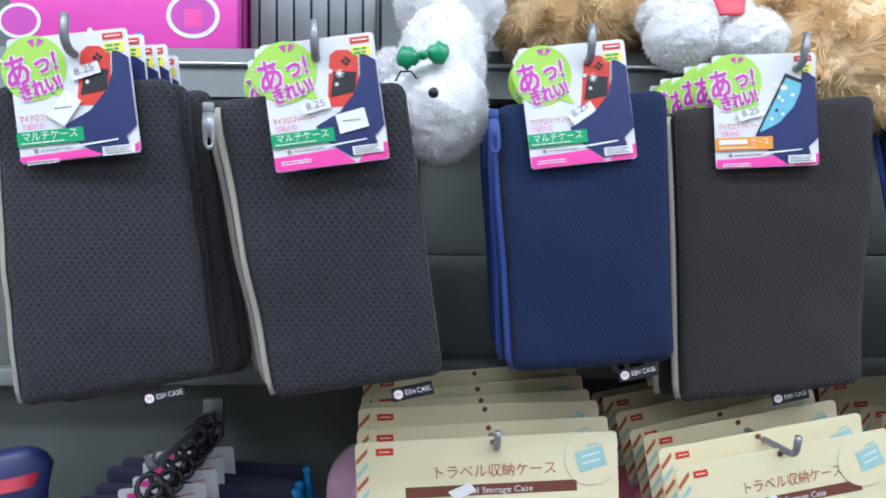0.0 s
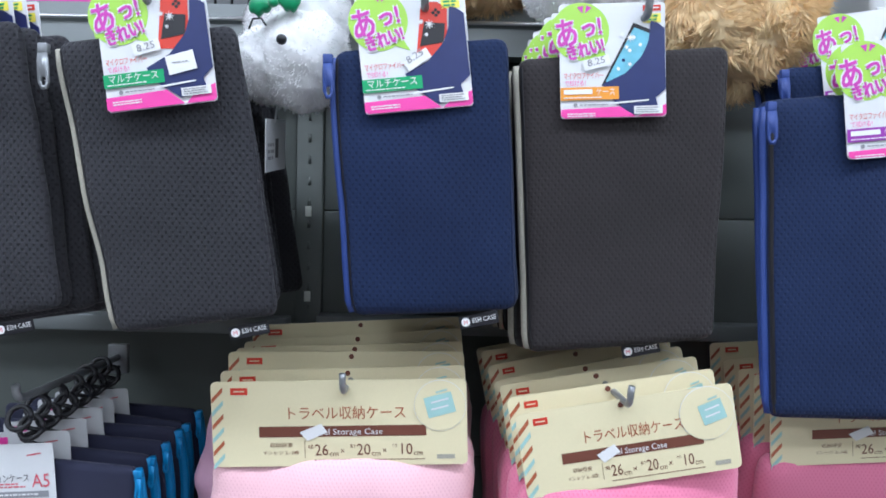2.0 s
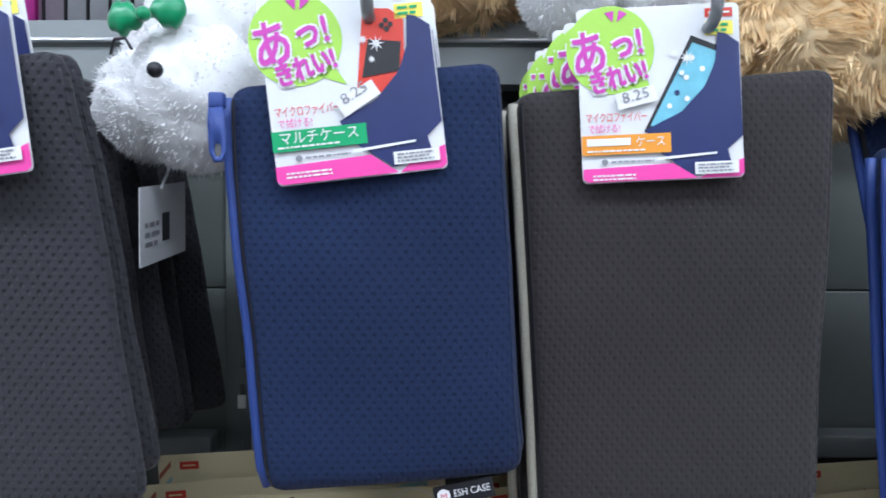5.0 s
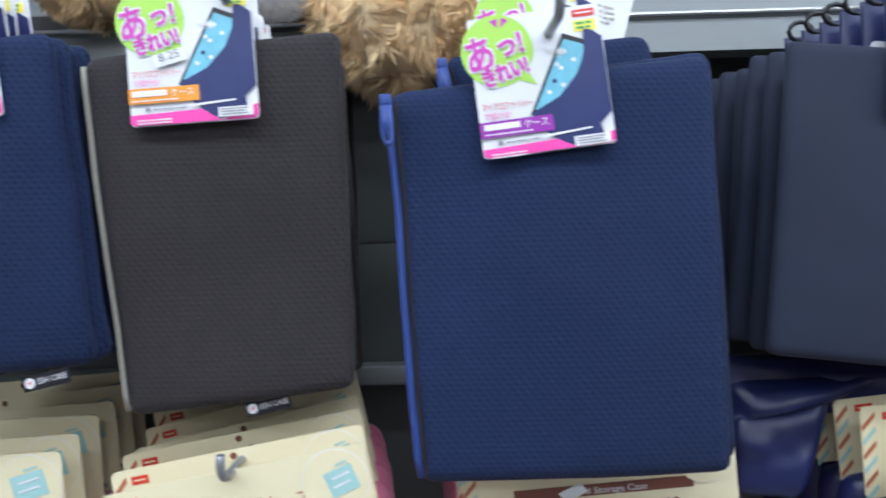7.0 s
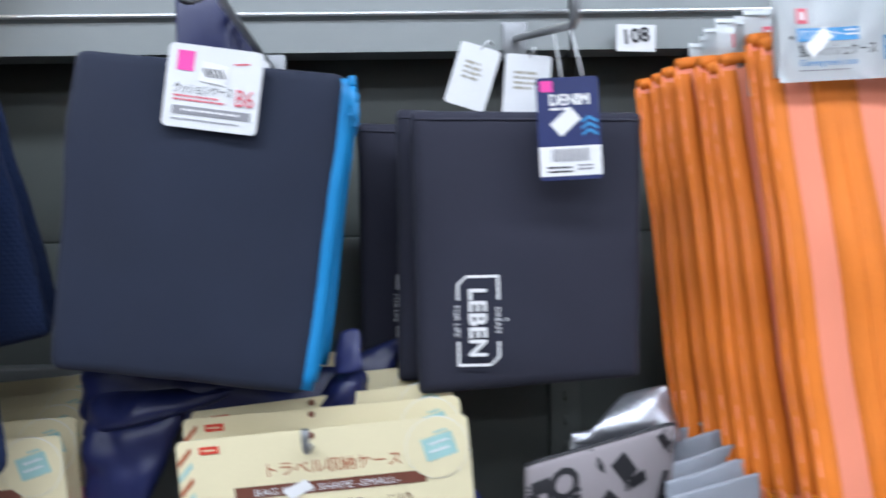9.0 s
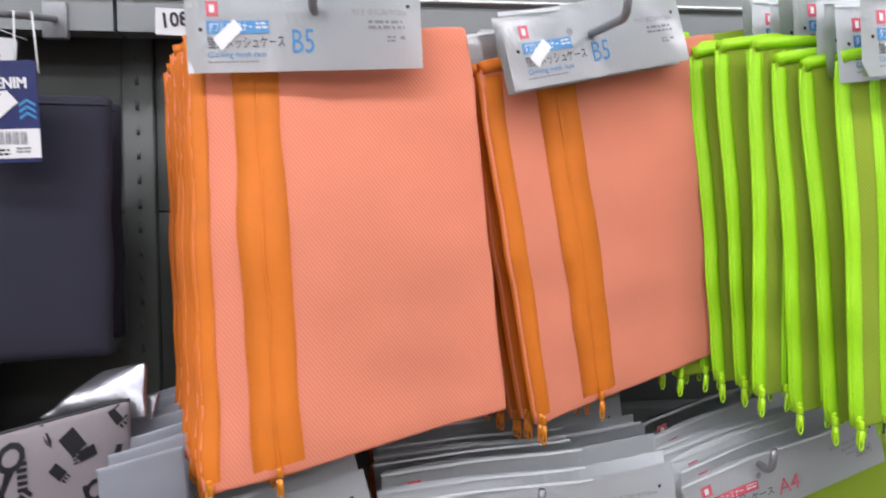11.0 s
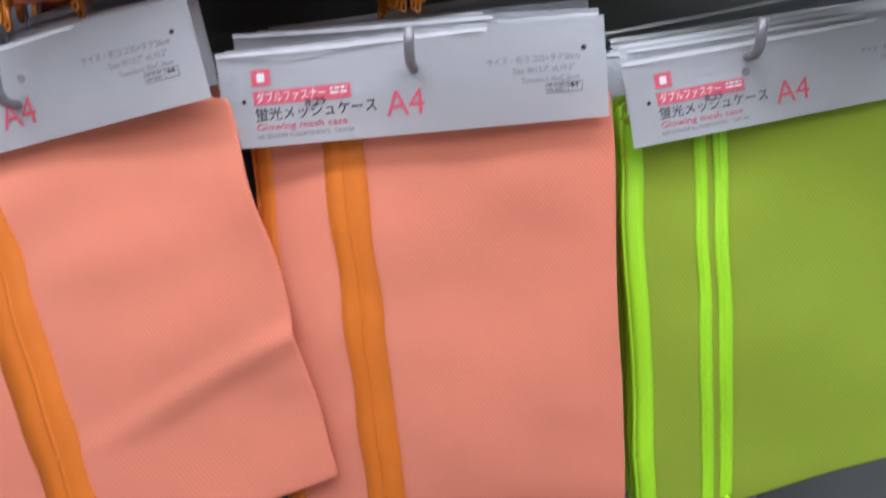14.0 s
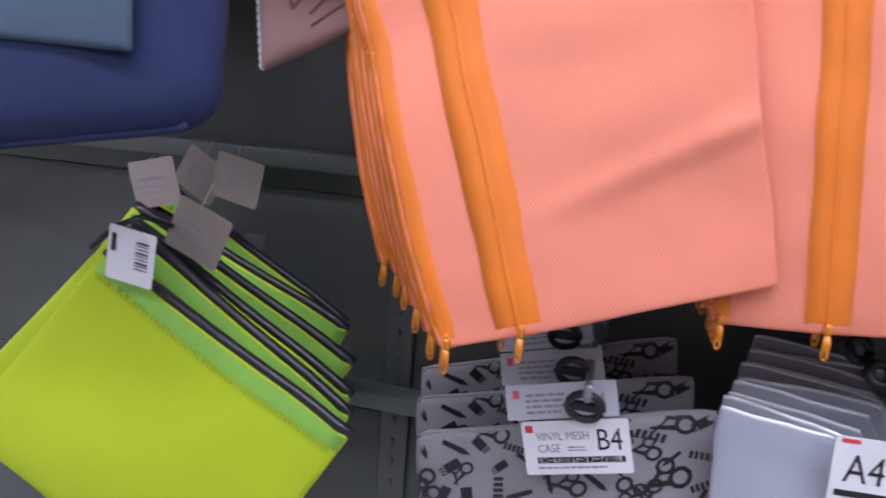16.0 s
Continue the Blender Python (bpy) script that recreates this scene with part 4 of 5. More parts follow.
        if big:
            p.text('Size W13.7" xL10.2"', 0.765 * w, 0.505 * h, 0.085 * h, "i_grey", 1, wide=0.155 * w)
            p.text("Tamanho:L.35xC.26cm", 0.785 * w, 0.60 * h, 0.075 * h, "i_grey", 1, wide=0.145 * w)
            for a0, b0, a1, b1 in ((0.845, 0.62, 0.937, 0.63), (0.845, 0.71, 0.937, 0.72), (0.845, 0.62, 0.847, 0.72), (0.900, 0.62, 0.902, 0.72), (0.935, 0.62, 0.937, 0.72)):
                p.rect(a0 * w, b0 * h, a1 * w, b1 * h, "i_grey", 1, name="small_print")
            p.text("NECESSAIRE FLUORESCENTE  TAM.A4", 0.085 * w, 0.915 * h, 0.06 * h, "i_grey", 1, wide=0.26 * w)
            p.text("8.25", 0.222 * w, 0.62 * h, 0.11 * h, "i_black", 4, 4, wide=0.055 * w, name="handwriting")
        else:
            p.bars(0.77 * w, 0.93 * w, 0.46 * h, 2, 0.06 * h, "i_grey", 1, 7)
        p.bars(0.85 * w, 0.895 * w, 0.635 * h, 2, 0.04 * h, "i_grey", 1, 9)
        p.text("44", 0.905 * w, 0.68 * h, 0.08 * h, "i_black", 1, wide=0.022 * w)
        p.disc(0.06 * w, 0.52 * h, 0.0016, "i_black", 1, 10)
        p.disc(0.945 * w, 0.30 * h, 0.0016, "i_black", 1, 10)
        p.disc(hang[0] - corner[0], 0.36 * h, 0.003, "i_grey", 1, 16, name="hang_hole")
        if not big:
            p.poly([(0.11 * w, 0.62 * h), (0.20 * w, 0.40 * h), (0.235 * w, 0.52 * h), (0.145 * w, 0.76 * h)], "i_white", 3, name="price_label")
        p.put(cd)
        bm = bmesh.new()
        seal = [bm.verts.new(place(a, q, 2) + Vector((0, -0.0012 * math.sin(a * 90), 0))) for a, q in ((0, 0.02 * h), (w / 3, 0.02 * h), (2 * w / 3, 0.02 * h), (w, 0.02 * h), (w, 0.06 * h), (2 * w / 3, 0.06 * h), (w / 3, 0.06 * h), (0, 0.06 * h))]
        for i in range(3):
            bm.faces.new((seal[i], seal[i + 1], seal[6 - i], seal[7 - i]))
        part("film_seal", bm, "film", cd)
    for k in range(copies):
        twin = copy_thing(b, pose(at[0] + drift[0] * (k + 1) + 0.003 * math.sin(k * 2.1 + seed), y + step * (k + 1), at[2] + drift[1] * (k + 1) + 0.005 * math.sin(k * 1.3 + seed), 0, sway * math.sin(k * 1.9 + seed) + fan * (k + 1), 4.0 * math.sin(k * 1.7 + seed)))
        for piece in twin.children:
            if piece.name.startswith("header_card"):
                piece.location.x -= (0.3 if fan else 0.8) * drift[0] * (k + 1)
                if fan:
                    piece.rotation_euler.y = -radians(fan * (k + 1))
    return b


glow_bag((1.370, 1.700), ((1.270, 1.684), (1.491, 1.696), (1.522, 1.381), (1.286, 1.338)), 0.70, "salmon", "orange", "gold",
         ((1.273, 1.719), 0.178, 0.068, 2.2, 0.683), ((0.0, 0.06, 0), (0.150, 0.310, 0.004)), "salmon mesh bag with orange zip tapes and white header card", 21, "B5", "i_blue", copies=8, drift=(-0.0062, 0.0005), big=False, y_low=0.667, yaw=(0.0, 0.045))
glow_bag((1.575, 1.698), ((1.500, 1.664), (1.742, 1.716), (1.752, 1.411), (1.553, 1.357)), 0.745, "salmon", "orange", "gold",
         ((1.513, 1.704), 0.178, 0.064, 13.2, 0.688), ((0.0, 0.08, 0), (0.205, 0.365, 0.04)), "salmon mesh bag with orange zip tapes turned on its hook", 22, "B5", "i_blue", copies=6, drift=(-0.0085, 0.0), big=False, yaw=(0.07, 0.045), skew=0.34)
glow_bag((1.885, 1.700), ((1.797, 1.672), (2.005, 1.694), (2.018, 1.390), (1.815, 1.360)), 0.675, "lime", "lime_tape", "lime_enamel",
         ((1.80, 1.718), 0.178, 0.066, 4, 0.66), ((0.0, 0.05, 0), (0.13, 0.17, 0.0), (0.20, 0.24, 0.0)), "lime mesh bag with bright lime zip tapes in a thick stack", 23, "B5", "i_blue", copies=8, drift=(-0.0175, 0.0045), step=0.0165, big=False, sway=2.2)
glow_bag((1.290, 1.277), ((1.162, 1.246), (1.424, 1.276), (1.493, 1.004), (1.276, 0.940)), 0.70, "salmon", "orange", "gold",
         ((1.155, 1.277), 0.256, 0.066, 14, 0.688), ((0.0, 0.06, 0), (0.185, 0.325, 0.0)), "salmon mesh bag with orange zip tapes and a creased front", 24, "A4", "i_rose", crease=(0.25, 0.78, 1.0, 0.60, 0.0045), copies=5, drift=(-0.0100, 0.006), fan=0.9, y_low=0.675, yaw=(0.0, 0.065))
glow_bag((1.548, 1.307), ((1.428, 1.268), (1.678, 1.285), (1.704, 0.985), (1.456, 0.969)), 0.715, "salmon", "orange", "gold",
         ((1.416, 1.304), 0.256, 0.064, 5.4, 0.705), ((0.0, 0.055, 0), (0.215, 0.33, 0.02)), "salmon mesh bag with orange zip tapes and large white header card", 25, "A4", "i_rose", copies=7, drift=(-0.0030, 0.0045))
glow_bag((1.772, 1.325), ((1.690, 1.265), (1.945, 1.315), (1.955, 1.02), (1.715, 0.962)), 0.770, "lime", "lime_tape", "lime_enamel",
         ((1.686, 1.300), 0.243, 0.058, 10.75, 0.7235), ((0.0, 0.055, 0), (0.20, 0.235, 0.0), (0.255, 0.295, 0.0)), "lime mesh bag with bright lime tapes and white header card", 26, "A4", "i_rose", copies=6, drift=(-0.002, 0.0045), y_low=0.752, step=0.015, yaw=(0.06, 0.05), skew=0.28)
for x, z, yt, dx in ((1.368, 1.700, 0.665, 0.002), (1.568, 1.695, 0.655, 0.040), (1.885, 1.702, 0.62, 0.0)):
    peg_hook(x, z, LIP, yt, dx)
for x, z, yt, dx in ((1.282, 1.270, 0.668, 0.005), (1.547, 1.296, 0.684, 0.002), (1.772, 1.306, 0.728, 0.004)):
    peg_hook(x, z, 0.90, yt, dx, rise=0.022)


# ---- travel storage cases ----
def travel_case(hang, corner, w, h, turn, y, cloth, label, seed, copies, drift, step=0.03, small=False):
    at = (hang[0], y, hang[1])
    c = thing("travel_storage_case", at, label, "storage case", "travel storage cases on hooks")
    t = radians(turn)
    x0, z0 = corner
    low = 0.14 if small else 0.23
    lx, lz = x0 + h * math.sin(t), z0 - h * math.cos(t)
    sh = Sheet(at, ((lx - 0.006, lz + 0.012), (lx + w * math.cos(t) + 0.006, lz + w * math.sin(t) + 0.012), (lx + w + 0.004, lz - low), (lx - 0.012, lz - low)), y + 0.022, y + 0.02, 0.03, puff=0.010, wave=0.02, seed=seed, corner=0.02)
    part("body", sh.mesh(14, 16), cloth, c)
    place = plane_place(at, corner, turn, y, 0.03)
    cd = part("header_card", card_mesh(place, w, h, 0.0008, 0.005), "cream", c, "cream header card with striped edge", smooth=False)
    p = Print(place)
    n = 6
    for i in range(n):
        b = h * (0.06 + 0.155 * i)
        p.poly([(0.0006, b + 0.011), (0.011, b), (0.011, b + 0.0045), (0.0006, b + 0.0155)], "i_rust" if i % 2 == 0 else "i_teal", 1, name="striped_edge")
    p.rect(0.078 * w, 0.075 * h, 0.145 * w, 0.155 * h, "i_red", name="brand_mark")
    p.rect(0.090 * w, 0.107 * h, 0.133 * w, 0.122 * h, "cream", 2, name="brand_mark")
    p.text("トラベル収納ケース", 0.285 * w, 0.44 * h, 0.165 * h, "i_rust", 1, wide=0.475 * w)
    p.rect(0.185 * w, 0.53 * h, 0.84 * w, 0.655 * h, "i_brown", 1, name="title_bar")
    p.text("BAG KEEPS SHAPE -SMALL-" if small else "Travel Storage Case", (0.25 if small else 0.37) * w, 0.632 * h, 0.10 * h, "i_white", 2, wide=(0.5 if small else 0.3) * w)
    p.poly([(0.345 * w, 0.60 * h), (0.43 * w, 0.50 * h), (0.455 * w, 0.60 * h), (0.375 * w, 0.70 * h)], "i_white", 3, name="price_label")
    p.text("収納目安", 0.225 * w, 0.77 * h, 0.06 * h, "i_brown", 1, wide=0.09 * w)
    p.text("Yシャツ 2~3枚", 0.20 * w, 0.86 * h, 0.055 * h, "i_brown", 1, wide=0.14 * w)
    p.rect(0.362 * w, 0.70 * h, 0.364 * w, 0.90 * h, "i_brown", 1)
    for i, (s, q) in enumerate((("26", "幅"), ("20", "高さ"), ("10", "マチ"))):
        a = (0.40 + 0.165 * i) * w
        p.text(q, a - 0.025 * w, 0.79 * h, 0.05 * h, "i_brown", 1, wide=0.022 * w)
        p.text(s, a, 0.875 * h, 0.19 * h, "i_brown", 1, wide=0.055 * w)
        p.text("cm", a + 0.058 * w, 0.885 * h, 0.09 * h, "i_brown", 1, wide=0.036 * w)
        if i < 2:
            p.text("×", a + 0.10 * w, 0.86 * h, 0.10 * h, "i_brown", 1)
    p.bars(0.40 * w, 0.86 * w, 0.925 * h, 1, 0.02 * h, "i_brown", 1, 3)
    p.rect(0.88 * w, 0.88 * h, 0.95 * w, 0.93 * h, "taupe", 1)
    p.disc(w - 0.0245, 0.31 * h, 0.0238, "i_white", 1, 40, ry=0.0238, name="badge_ring")
    p.disc(w - 0.0245, 0.31 * h, 0.0233, "cream", 2, 40, ry=0.0233, name="badge")
    p.rect(0.84 * w, 0.18 * h, 0.95 * w, 0.42 * h, "i_teal", 3, 14, name="badge_suitcase")
    p.rect(0.86 * w, 0.24 * h, 0.93 * w, 0.26 * h, "i_white", 4, 14, name="badge_suitcase")
    p.rect(0.86 * w, 0.32 * h, 0.93 * w, 0.34 * h, "i_white", 4, 14, name="badge_suitcase")
    p.rect(0.88 * w, 0.13 * h, 0.925 * w, 0.15 * h, "i_teal", 3, 14, name="badge_suitcase")
    p.disc(hang[0] - x0, 0.06 * h, 0.0026, "i_brown", 2, 16, name="hang_hole")
    p.put(cd)
    for k in range(copies):
        copy_thing(c, pose(at[0] + drift[0] * (k + 1), y + step * (k + 1), at[2] + drift[1] * (k + 1) + 0.003 * math.sin(2 * k + seed), 0, 1.4 * math.sin(k * 1.7 + seed) - 1.0 * k * 0.4, 1.5 * math.sin(k + seed)))
    return c


travel_case((0.102, 1.385), (-0.021, 1.386), 0.235, 0.080, 2.4, 0.69, "pale_pink", "pale pink travel storage case with cream header card", 31, 5, (-0.001, 0.006))
travel_case((0.348, 1.388), (0.256, 1.371), 0.189, 0.076, 10.4, 0.66, "hot_pink", "hot pink travel storage case with slanting cream card", 32, 6, (-0.005, 0.005))
travel_case((0.610, 1.395), (0.508, 1.380), 0.218, 0.074, 4, 0.735, "hot_pink", "hot pink travel storage case behind a blue case", 33, 4, (-0.004, 0.006))
travel_case((0.926, 1.393), (0.826, 1.396), 0.217, 0.073, 4.0, 0.70, "navy_nylon", "navy travel storage case with cream header card", 34, 5, (-0.004, 0.007), small=True)
for x, z, yt, dx in ((0.103, 1.384, 0.668, 0.001), (0.338, 1.387, 0.636, 0.012), (0.610, 1.390, 0.70, 0.0), (0.922, 1.390, 0.68, 0.003)):
    peg_hook(x, z, 0.90, yt, dx, rise=0.018, r=0.003)
navy = thing("folded_nylon_bag", (0.84, 0.77, 1.42), "crumpled navy nylon bag hung behind the cards", "bag")
for k, (y, quad) in enumerate(((0.775, ((0.723, 1.443), (0.963, 1.432), (0.957, 1.387), (0.719, 1.393))),
                              (0.762, ((0.734, 1.421), (0.889, 1.427), (0.817, 1.404), (0.729, 1.385))),
                              (0.752, ((0.731, 1.393), (0.818, 1.408), (0.785, 1.327), (0.733, 1.330))),
                              (0.768, ((0.937, 1.435), (0.962, 1.434), (0.958, 1.396), (0.911, 1.398))))):
    sh = Sheet((0.84, 0.77, 1.42), quad, y + 0.008, y, 0.014, puff=0.009, wave=0.012, seed=41 + k, corner=0.012, size=16)
    part("fold", sh.mesh(18, 12), "navy_nylon", navy)
sh = Sheet((0.84, 0.77, 1.42), ((0.942, 1.467), (0.957, 1.470), (0.962, 1.436), (0.936, 1.432)), 0.765, 0.76, 0.006, wave=0.008, seed=47, corner=0.005, size=20)
part("flap", sh.mesh(6, 8), "blue_nylon", navy, "shiny blue nylon flap")
sh = Sheet((0.84, 0.77, 1.42), ((0.914, 1.425), (0.994, 1.458), (0.984, 1.415), (0.945, 1.383)), 0.805, 0.80, 0.012, puff=0.006, wave=0.014, seed=48, corner=0.004, size=24)
part("fold", sh.mesh(14, 12), "navy_nylon", navy)
# side of the pale pink case, its shadow put into the lilac colour
orchid = thing("shaded_case_side", (-0.06, 0.79, 1.33), "shaded side of the pale pink travel case, coloured lilac", "pouch")
sh = Sheet((-0.06, 0.79, 1.33), ((-0.058, 1.345), (0.0, 1.36), (0.03, 1.18), (-0.07, 1.17)), 0.80, 0.78, 0.03, puff=0.012, wave=0.02, seed=49, corner=0.03, size=12)
part("body", sh.mesh(10, 14), "orchid", orchid)
bright = thing("blue_red_pouch", (-0.40, 0.74, 1.33), "bright blue and red cloth pouch beside the cushion cases", "pouch")
sh = Sheet((-0.40, 0.74, 1.33), ((-0.46, 1.36), (-0.325, 1.37), (-0.315, 1.17), (-0.47, 1.16)), 0.76, 0.74, 0.03, puff=0.01, wave=0.02, seed=50, corner=0.02, size=12)
part("body", sh.mesh(10, 14), "blue_nylon", bright)
for v in (0.13, 0.26, 0.45):
    part("stripe", sh.strip(0.05, 0.95, v, v + 0.06, 0.001, 4, 12), "pack_red", bright)


# ---- bags printed with tools ----
def tool_prints(p, w, h, n, seed, ink="i_black", big=1.0):
    """Scissors, knives, rings and brush shapes scattered over a cloth."""
    rnd = random.Random(seed)
    cells = [(i, j) for i in range(n) for j in range(max(2, int(n * h / w)))]
    rows = max(2, int(n * h / w))
    for i, j in cells:
        a, b = (i + 0.2 + 0.6 * rnd.random()) * w / n, (j + 0.2 + 0.6 * rnd.random()) * h / rows
        t, s, kind = rnd.random() * math.pi, big * 0.011 * (0.8 + 0.5 * rnd.random()), rnd.randrange(4)
        c, q = math.cos(t), math.sin(t)
        put = lambda pts: p.poly([(min(max(a + x * c - y * q, 0.001), w - 0.001), min(max(b + x * q + y * c, 0.001), h - 0.001)) for x, y in pts], ink, 1, "tool_print")
        if kind == 0:
            put([(-s, -0.16 * s), (0.5 * s, -0.2 * s), (s, 0), (0.5 * s, 0.2 * s), (-s, 0.16 * s)])
        elif kind == 1:
            for m in range(10):
                u0, u1 = 2 * math.pi * m / 10, 2 * math.pi * (m + 1) / 10
                put([(0.7 * s * math.cos(u0), 0.7 * s * math.sin(u0)), (0.7 * s * math.cos(u1), 0.7 * s * math.sin(u1)), (0.42 * s * math.cos(u1), 0.42 * s * math.sin(u1)), (0.42 * s * math.cos(u0), 0.42 * s * math.sin(u0))])
            for m in range(10):
                u0, u1 = 2 * math.pi * m / 10, 2 * math.pi * (m + 1) / 10
                put([((0.3 + r * math.cos(u)) * s, (1.1 + r * math.sin(u)) * s) for r, u in ((0.55, u0), (0.55, u1), (0.33, u1), (0.33, u0))])
            put([(0.6 * s, -0.15 * s), (2.0 * s, 0.75 * s), (1.9 * s, 0.86 * s), (0.5 * s, 0.25 * s)])
            put([(0.7 * s, 0.8 * s), (2.0 * s, 0.3 * s), (2.0 * s, 0.45 * s), (0.8 * s, 1.1 * s)])
        elif kind == 2:
            put([(-0.6 * s, -0.4 * s), (0.6 * s, -0.4 * s), (0.6 * s, 0.4 * s), (-0.6 * s, 0.4 * s)])
            for m in range(3):
                put([(0.7 * s, (-0.35 + 0.25 * m) * s), (1.0 * s, (-0.35 + 0.25 * m) * s), (1.0 * s, (-0.22 + 0.25 * m) * s), (0.7 * s, (-0.22 + 0.25 * m) * s)])
        else:
            for m in range(5):
                put([((-1 + 0.4 * m) * s, -0.3 * s), ((-0.75 + 0.4 * m) * s, -0.3 * s), ((-0.75 + 0.4 * m) * s, 0.3 * s), ((-1 + 0.4 * m) * s, 0.3 * s)])


def clasp(parent, at, x, y, z):
    """A black plastic ring clip through a card's hole."""
    ring = [(x + 0.013 * math.cos(a * math.pi / 8) - at[0], y - 0.004 * math.sin(a * math.pi / 8) - at[1], z + 0.012 * math.sin(a * math.pi / 8) - at[2]) for a in range(17)]
    c = part("clasp", tube(ring, 0.0032, 8), "black", parent, "black plastic ring clasp")
    part("clasp_bar", box(x - 0.012 - at[0], x + 0.012 - at[0], y - 0.003 - at[1], y + 0.003 - at[1], z - 0.003 - at[2], z + 0.004 - at[2], bevel=0.001), "black", c)


def b4_case(at, quad, y, copies):
    c = thing("vinyl_mesh_case", at, "grey case with black tool prints and a white card", "case", "grey tool-print cases")
    sh = Sheet(at, quad, y + 0.004, y + 0.004, 0.008, puff=0.003, wave=0.010, seed=52, corner=0.006)
    body = part("body", sh.mesh(16, 14), "grey_cloth", c)
    p = Print(sh.flat(0.0007))
    tool_prints(p, sh.w, sh.h, 12, 3, big=1.0)
    p.put(body)
    part("edge_tape", tube([sh.mid(i / 20, 0.0) for i in range(21)], 0.0024, 6), "grey_cloth", c)
    place = plane_place(at, (1.330, 0.862), 13.5, y - 0.022, -0.05)
    cd = part("card", card_mesh(place, 0.083, 0.044, r=0.002), "paper", c, "white printed product card", smooth=False)
    p = Print(place)
    p.rect(0.003, 0.003, 0.009, 0.009, "i_red", name="brand_mark")
    p.text("VINYL MESH", 0.011, 0.0155, 0.0095, "i_grey", 1, wide=0.041)
    p.text("CASE", 0.011, 0.0255, 0.0095, "i_grey", 1, wide=0.018)
    p.text("B4", 0.057, 0.0245, 0.025, "i_black", 1, wide=0.02, name="size_mark")
    p.bars(0.035, 0.052, 0.021, 2, 0.0025, "i_grey", 1, 2)
    p.rect(0.010, 0.0295, 0.078, 0.0345, "i_black", 1, name="title_bar")
    p.text("ビニールメッシュケース ファブリック柄", 0.0115, 0.0338, 0.0052, "i_white", 2, wide=0.064)
    p.bars(0.010, 0.077, 0.0375, 1, 0.003, "i_grey", 1, 6)
    p.put(cd)
    fold = plane_place(at, (1.313, 0.884), 14, y - 0.008, -0.35)
    part("card_fold", card_mesh(fold, 0.088, 0.026, r=0.001), "i_pale", c, smooth=False)
    p = Print(fold)
    p.text("B4", 0.062, 0.0215, 0.019, "i_grey", 1, wide=0.017, name="size_mark")
    p.rect(0.006, 0.004, 0.011, 0.010, "i_rose", 1, name="brand_mark")
    p.bars(0.016, 0.052, 0.007, 4, 0.0042, "i_grey", 1, 11)
    p.put(c)
    clasp(c, at, 1.378, y - 0.030, 0.888)
    for k in range(copies):
        copy_thing(c, pose(at[0] - 0.014 * (k + 1), at[1] + 0.052 * (k + 1), at[2] + 0.006 + 0.012 * k, 0, 1.0 * (-1) ** k, 1))
    return c


b4_case((1.37, 0.75, 0.90), ((1.240, 0.826), (1.480, 0.887), (1.50, 0.64), (1.262, 0.58)), 0.75, 2)
peg_hook(1.376, 0.897, 0.90, 0.705, 0.003, rise=0.016)

ins = thing("insulated_pouch", (1.15, 0.74, 1.40), "open pouch with tool print outside and silver foil lining", "pouch")
at = (1.15, 0.74, 1.40)
sh = Sheet(at, ((1.089, 1.362), (1.213, 1.392), (1.20, 1.22), (1.095, 1.20)), 0.735, 0.735, 0.006, puff=0.008, wave=0.01, seed=55, corner=0.004)
body = part("front", sh.mesh(12, 12), "pale_print", ins, "pale grey cloth with dark tool prints")
p = Print(sh.flat(0.0007))
tool_prints(p, sh.w, sh.h, 5, 17, "i_black", 1.25)
p.put(body)
sh2 = Sheet(at, ((1.135, 1.375), (1.222, 1.385), (1.205, 1.21), (1.105, 1.20)), 0.775, 0.755, 0.005, wave=0.012, seed=56, size=14)
part("foil_lining", sh2.mesh(10, 10), "foil", ins, "crinkled silver foil lining")
sh3 = Sheet(at, ((1.178, 1.408), (1.214, 1.416), (1.222, 1.372), (1.13, 1.372)), 0.758, 0.748, 0.004, puff=0.01, wave=0.012, seed=57, corner=0.004, size=18)
part("foil_fold", sh3.mesh(10, 8), "foil", ins, "folded foil corner")
part("rim", tube([sh.mid(i / 14, 0.0) for i in range(15)], 0.0022, 6), "i_black", ins)

for i in range(7):
    packet = thing("clear_packet", (1.24, 0.70 + 0.02 * i, 1.36), "flat clear plastic packet with grey sheet inside", "packet", "clear packets")
    at = (1.24, 0.70 + 0.02 * i, 1.36)
    sh = Sheet(at, ((1.195 + 0.002 * i, 1.345 + 0.005 * i), (1.262, 1.362 + 0.005 * i), (1.265, 1.290), (1.20, 1.280)), at[1], at[1] - 0.002, 0.003, wave=0.008, seed=60 + i, size=12)
    part("sleeve", sh.mesh(10, 12), "net_white", packet)


